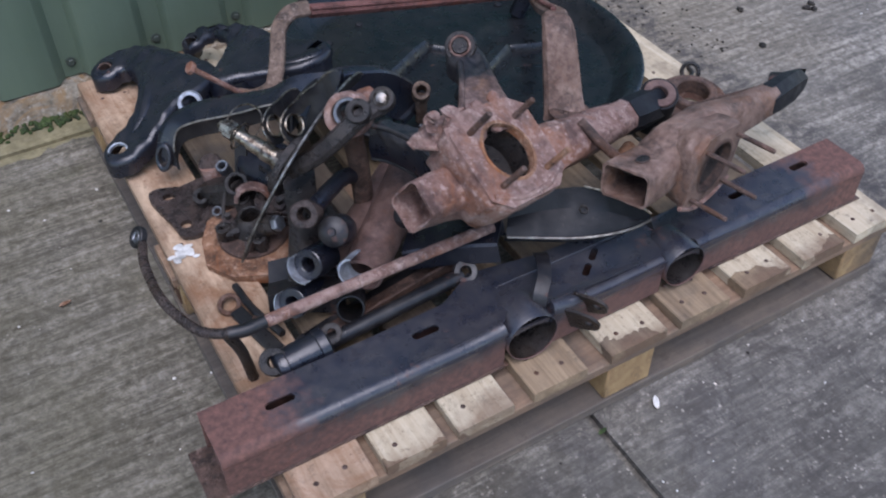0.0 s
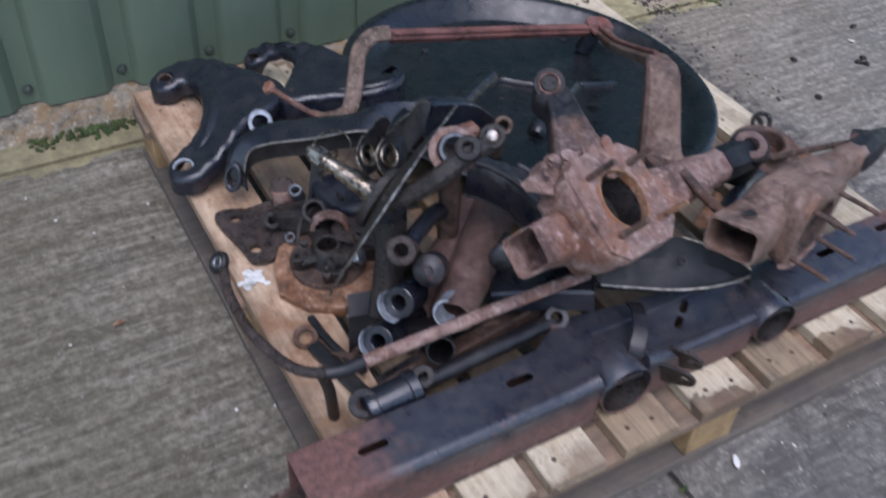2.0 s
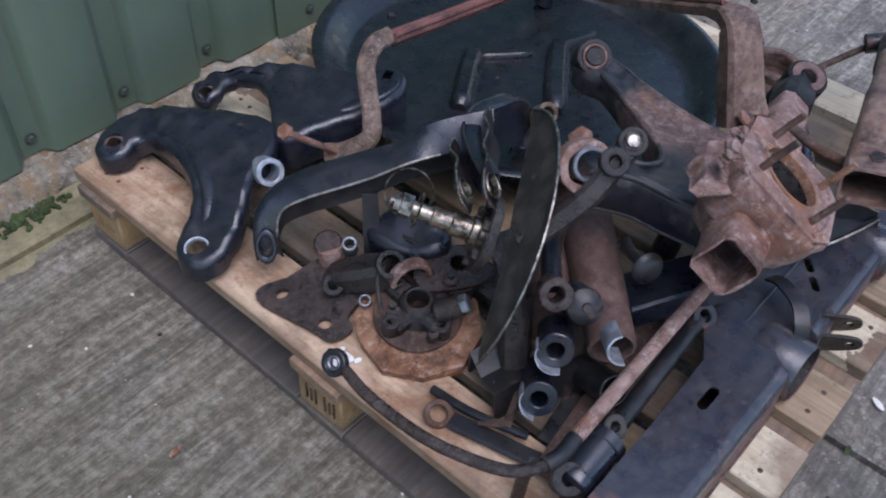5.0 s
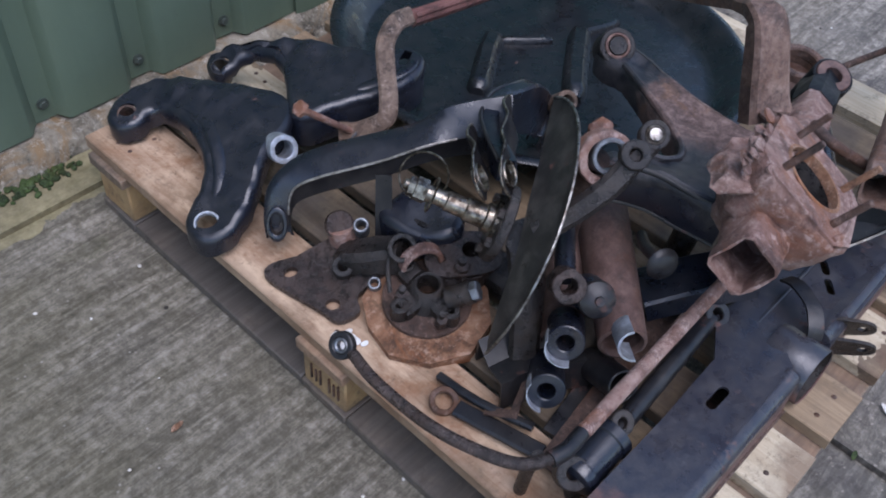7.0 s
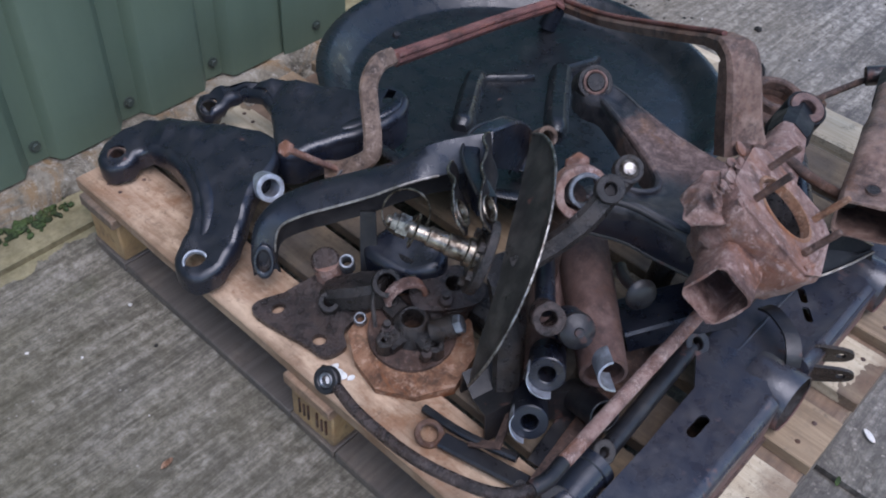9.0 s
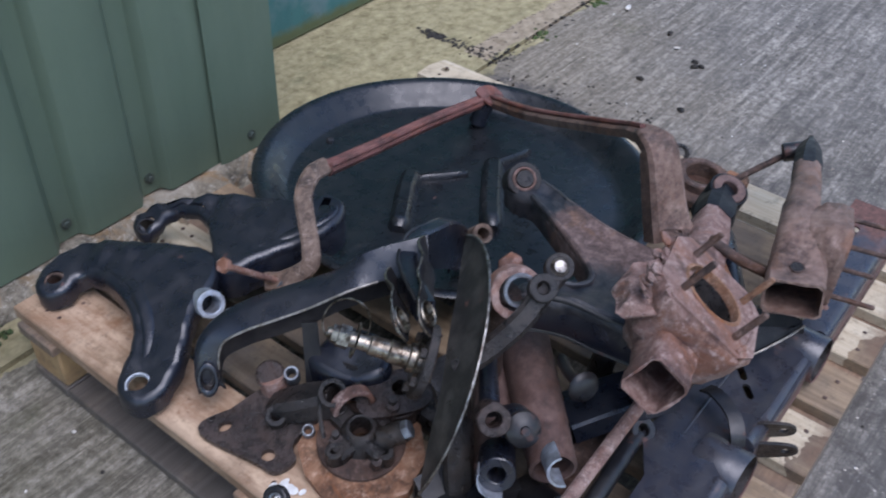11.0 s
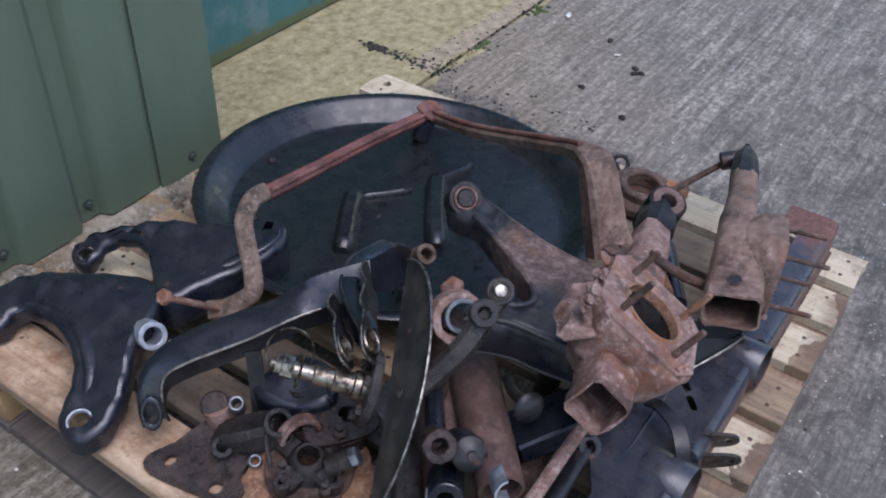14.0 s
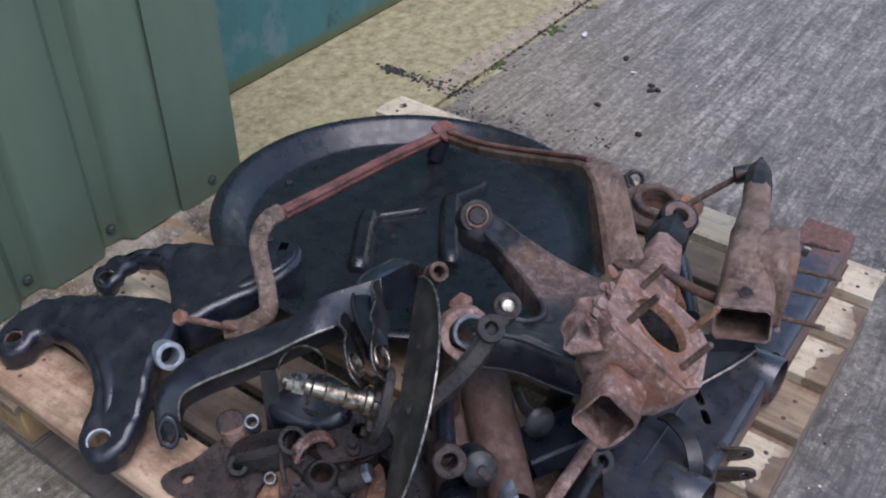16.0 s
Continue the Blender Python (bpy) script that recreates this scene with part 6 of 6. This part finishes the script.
def build_rod():
    t = thing("tie_rod", (1.1, 0.38, 0.17), "thin dark brown steel rod between the parts", "rod")
    part("rod", tube([(1.06, 0.40, 0.205), (1.12, 0.36, 0.235), (1.18, 0.32, 0.262)], 0.0065, 10, 3), RUST_DARK, t)
    t = thing("tie_rod", (0.75, 0.25, 0.2), "short dark threaded rod with a knuckled end", "rod")
    part("rod", tube([(0.645, 0.262, 0.41), (0.66, 0.215, 0.385), (0.675, 0.165, 0.37)], 0.0085, 10, 3), RUST_DARK, t)
    part("knuckle", lathe([(0, 0.014), (0.01, 0.012), (0.013, 0), (0.01, -0.012), (0, -0.014)], facing((0.677, 0.16, 0.368), (0.3, -0.8, 0.2)), 14), IRON, t)
    t = thing("tie_rod", (0.8, 0.28, 0.2), "black damper rod lying under the trailing arm", "rod")
    part("rod", tube([(0.72, 0.22, 0.27), (0.86, 0.30, 0.25), (1.0, 0.37, 0.2)], 0.017, 14, 3, [0.017, 0.02, 0.014]), BLACK, t)
    part("sleeve", tube([(0.70, 0.235, 0.30), (0.80, 0.30, 0.27)], 0.012, 12, 1), RUST_ORANGE, t)
    return t


build_rod()


def build_ring_nut():
    t = thing("ring_bolt", (1.17, 0.53, 0.15), "small black eye bolt on the edge board", "bolt")
    m = facing((1.168, 0.532, 0.178), (-0.6, -0.5, 0.35))
    part("eye", lathe([(0.018 + 0.005 * math.cos(2 * math.pi * k / 8), 0.005 * math.sin(2 * math.pi * k / 8)) for k in range(8)], m, 22, None, True), IRON, t)
    part("shank", tube([(1.172, 0.535, 0.158), (1.195, 0.55, 0.156), (1.20, 0.57, 0.157)], 0.005, 8, 2), IRON, t)
    return t


build_ring_nut()


# ---- loose bits on the yard ----
def blobs(name, spots, mat, label, category, seed, kind="stuff"):
    """Many small uneven lumps, pressed a little into the ground."""
    rnd = random.Random(seed)
    bm = bmesh.new()
    for x, y, z, r, flat in spots:
        b = bmesh.ops.create_icosphere(bm, subdivisions=1, radius=r)["verts"]
        sx, sy, a = rnd.uniform(0.7, 1.4), rnd.uniform(0.7, 1.4), rnd.uniform(0, 6.28)
        off = Vector((rnd.uniform(0, 50), 0, 0))
        for v in b:
            q = v.co * (1 + 0.5 * noise.noise(v.co.normalized() * 1.6 + off))
            q = Vector((q.x * sx, q.y * sy, q.z * flat))
            v.co = Vector((x + q.x * math.cos(a) - q.y * math.sin(a), y + q.x * math.sin(a) + q.y * math.cos(a), z + q.z))
    ob = part(name, bm, mat, None, "", 80)
    return tagged(ob, label, category, kind=kind)


rnd = random.Random(5)
# mortar plinth under the cladding
pl = bmesh.new()
rows = []
for k in range(150):
    x = -3.0 + 3.79 * k / 149
    j = [noise.noise(Vector((x * 14, q, 3))) for q in range(5)]
    rows.append([pl.verts.new(p) for p in ((x, 1.352 + 0.02 * j[0], -0.005), (x, 1.362 + 0.018 * j[1], 0.022 + 0.014 * j[2]), (x, 1.385 + 0.01 * j[3], 0.046 + 0.012 * j[4]), (x, 1.46, 0.05 + 0.008 * j[1]), (x, 1.46, -0.005))])
for a, b in zip(rows, rows[1:]):
    for k in range(4):
        pl.faces.new((a[k], a[k + 1], b[k + 1], b[k]))
tagged(part("plinth", pl, MORTAR, None, "", 60), "crumbling pale mortar plinth below the cladding", "plinth", kind="structure")
blobs("rubble", [(0.2 + 0.62 * rnd.random() ** 0.7, rnd.uniform(1.285, 1.36), 0.008, rnd.uniform(0.008, 0.026), 0.7) for _ in range(90)], MORTAR, "broken pale mortar and stones along the wall", "rubble", 3)
blobs("moss", [(x, rnd.gauss(1.345, 0.016), 0.004, rnd.uniform(0.003, 0.008), 0.8) for x in [rnd.uniform(-1.2, 0.02) for _ in range(900)] if noise.noise(Vector((x * 5, 1, 0))) > -0.12], MOSS, "green moss growing along the foot of the wall", "moss", 4)
blobs("joint_moss", [(x, 1.305 - 0.035 * x + rnd.gauss(0, 0.013), -0.003, rnd.uniform(0.003, 0.011), 0.7) for x in [rnd.uniform(1.45, 3.2) for _ in range(900)] if noise.noise(Vector((x * 9, 4, 0))) > 0.12], MOSS, "moss tufts in the concrete joint", "moss", 5)
blobs("joint_soil", [(rnd.uniform(1.3, 2.6), 1.26 + rnd.gauss(0, 0.02), -0.002, rnd.uniform(0.003, 0.008), 0.5) for _ in range(260)], GRIT, "dark soil crumbs in the concrete joint", "soil", 6)
spots = []
for k in range(70):
    a, r = rnd.uniform(0, 6.28), abs(rnd.gauss(0, 0.016))
    spots.append((1.522 + r * math.cos(a), 1.495 + 1.6 * r * math.sin(a), 0.001, rnd.uniform(0.003, 0.008), 0.35))
for k in range(150):
    u = rnd.random()
    spots.append((1.52 + 0.02 * u + rnd.gauss(0, 0.007 + 0.02 * u), 1.48 - 0.26 * u + rnd.gauss(0, 0.01), 0.0, rnd.uniform(0.002, 0.007), 0.35))
for k in range(170):
    x = rnd.uniform(1.46, 2.5)
    spots.append((x, 1.425 - 0.05 * x + 0.012 * noise.noise(Vector((x * 7, 2, 0))) + rnd.gauss(0, 0.003), -0.001, rnd.uniform(0.002, 0.005), 0.35))
for k in range(90):
    spots.append((rnd.gauss(1.46, 0.05), rnd.uniform(0.75, 1.2), 0.001, rnd.uniform(0.0015, 0.005), 0.4))
for x, y in ((1.697, 0.886), (1.86, 0.80), (1.875, 0.785), (1.89, 0.81), (2.0, 0.95), (1.62, 0.72)):
    spots.append((x, y, 0.004, 0.011, 0.7))
for k in range(120):
    spots.append((rnd.uniform(-1.0, 2.6), rnd.uniform(-0.8, 1.2), 0.0, rnd.uniform(0.0015, 0.004), 0.6))
blobs("soil_crumbs", spots, GRIT, "dark soil and bark crumbs scattered on the yard", "debris", 7)
blobs("pale_chips", [(rnd.uniform(-1.0, 2.6), rnd.uniform(-0.9, 1.2), 0.0, rnd.uniform(0.001, 0.0035), 0.5) for _ in range(240)], PALE_GRIT, "tiny pale chips scattered on the yard", "debris", 8)


def build_leaf(x, y, turn, size, mat, label):
    bm = plate(blob_outline([(-size, 0), (-size * 0.4, size * 0.42), (size * 0.5, size * 0.3), (size, 0.0), (size * 0.4, -size * 0.36), (-size * 0.5, -size * 0.3)], 3), [], 0.0012, pose(x, y, 0.006, 0, 0, turn), lambda a, b: 0.25 * abs(b) + 4.0 * a * a)
    return tagged(part("leaf", bm, mat), label, "leaf")


build_leaf(0.634, -0.038, 60, 0.014, PALE_GRIT, "small pale dried leaf on the concrete")
build_leaf(2.068, 1.132, 20, 0.02, PALE_GRIT, "small pale dried leaf on the concrete")
build_leaf(1.927, 0.889, 120, 0.01, PALE_GRIT, "small pale dried leaf on the concrete")
build_leaf(0.518, -0.039, 10, 0.01, MOSS, "small green leaf in the concrete joint")
build_leaf(-0.19, 0.72, 10, 0.012, RUST_ORANGE, "small orange-brown leaf on the concrete")


# white splash on the near plank
bm = bmesh.new()
r2 = random.Random(9)
for k in range(16):
    a, b = 0.028 + r2.gauss(0, 0.011), 0.578 + r2.gauss(0, 0.014)
    plate(circle(a, b, r2.uniform(0.004, 0.012), 9, r2.uniform(0.004, 0.011), r2.random() * 3), [], 0.0008, Matrix.Translation((0, 0, 0.1508 + 0.0002 * k)), None, bm)
tagged(part("paint_splash", bm, WHITE), "white droppings splashed on the near plank", "stain")
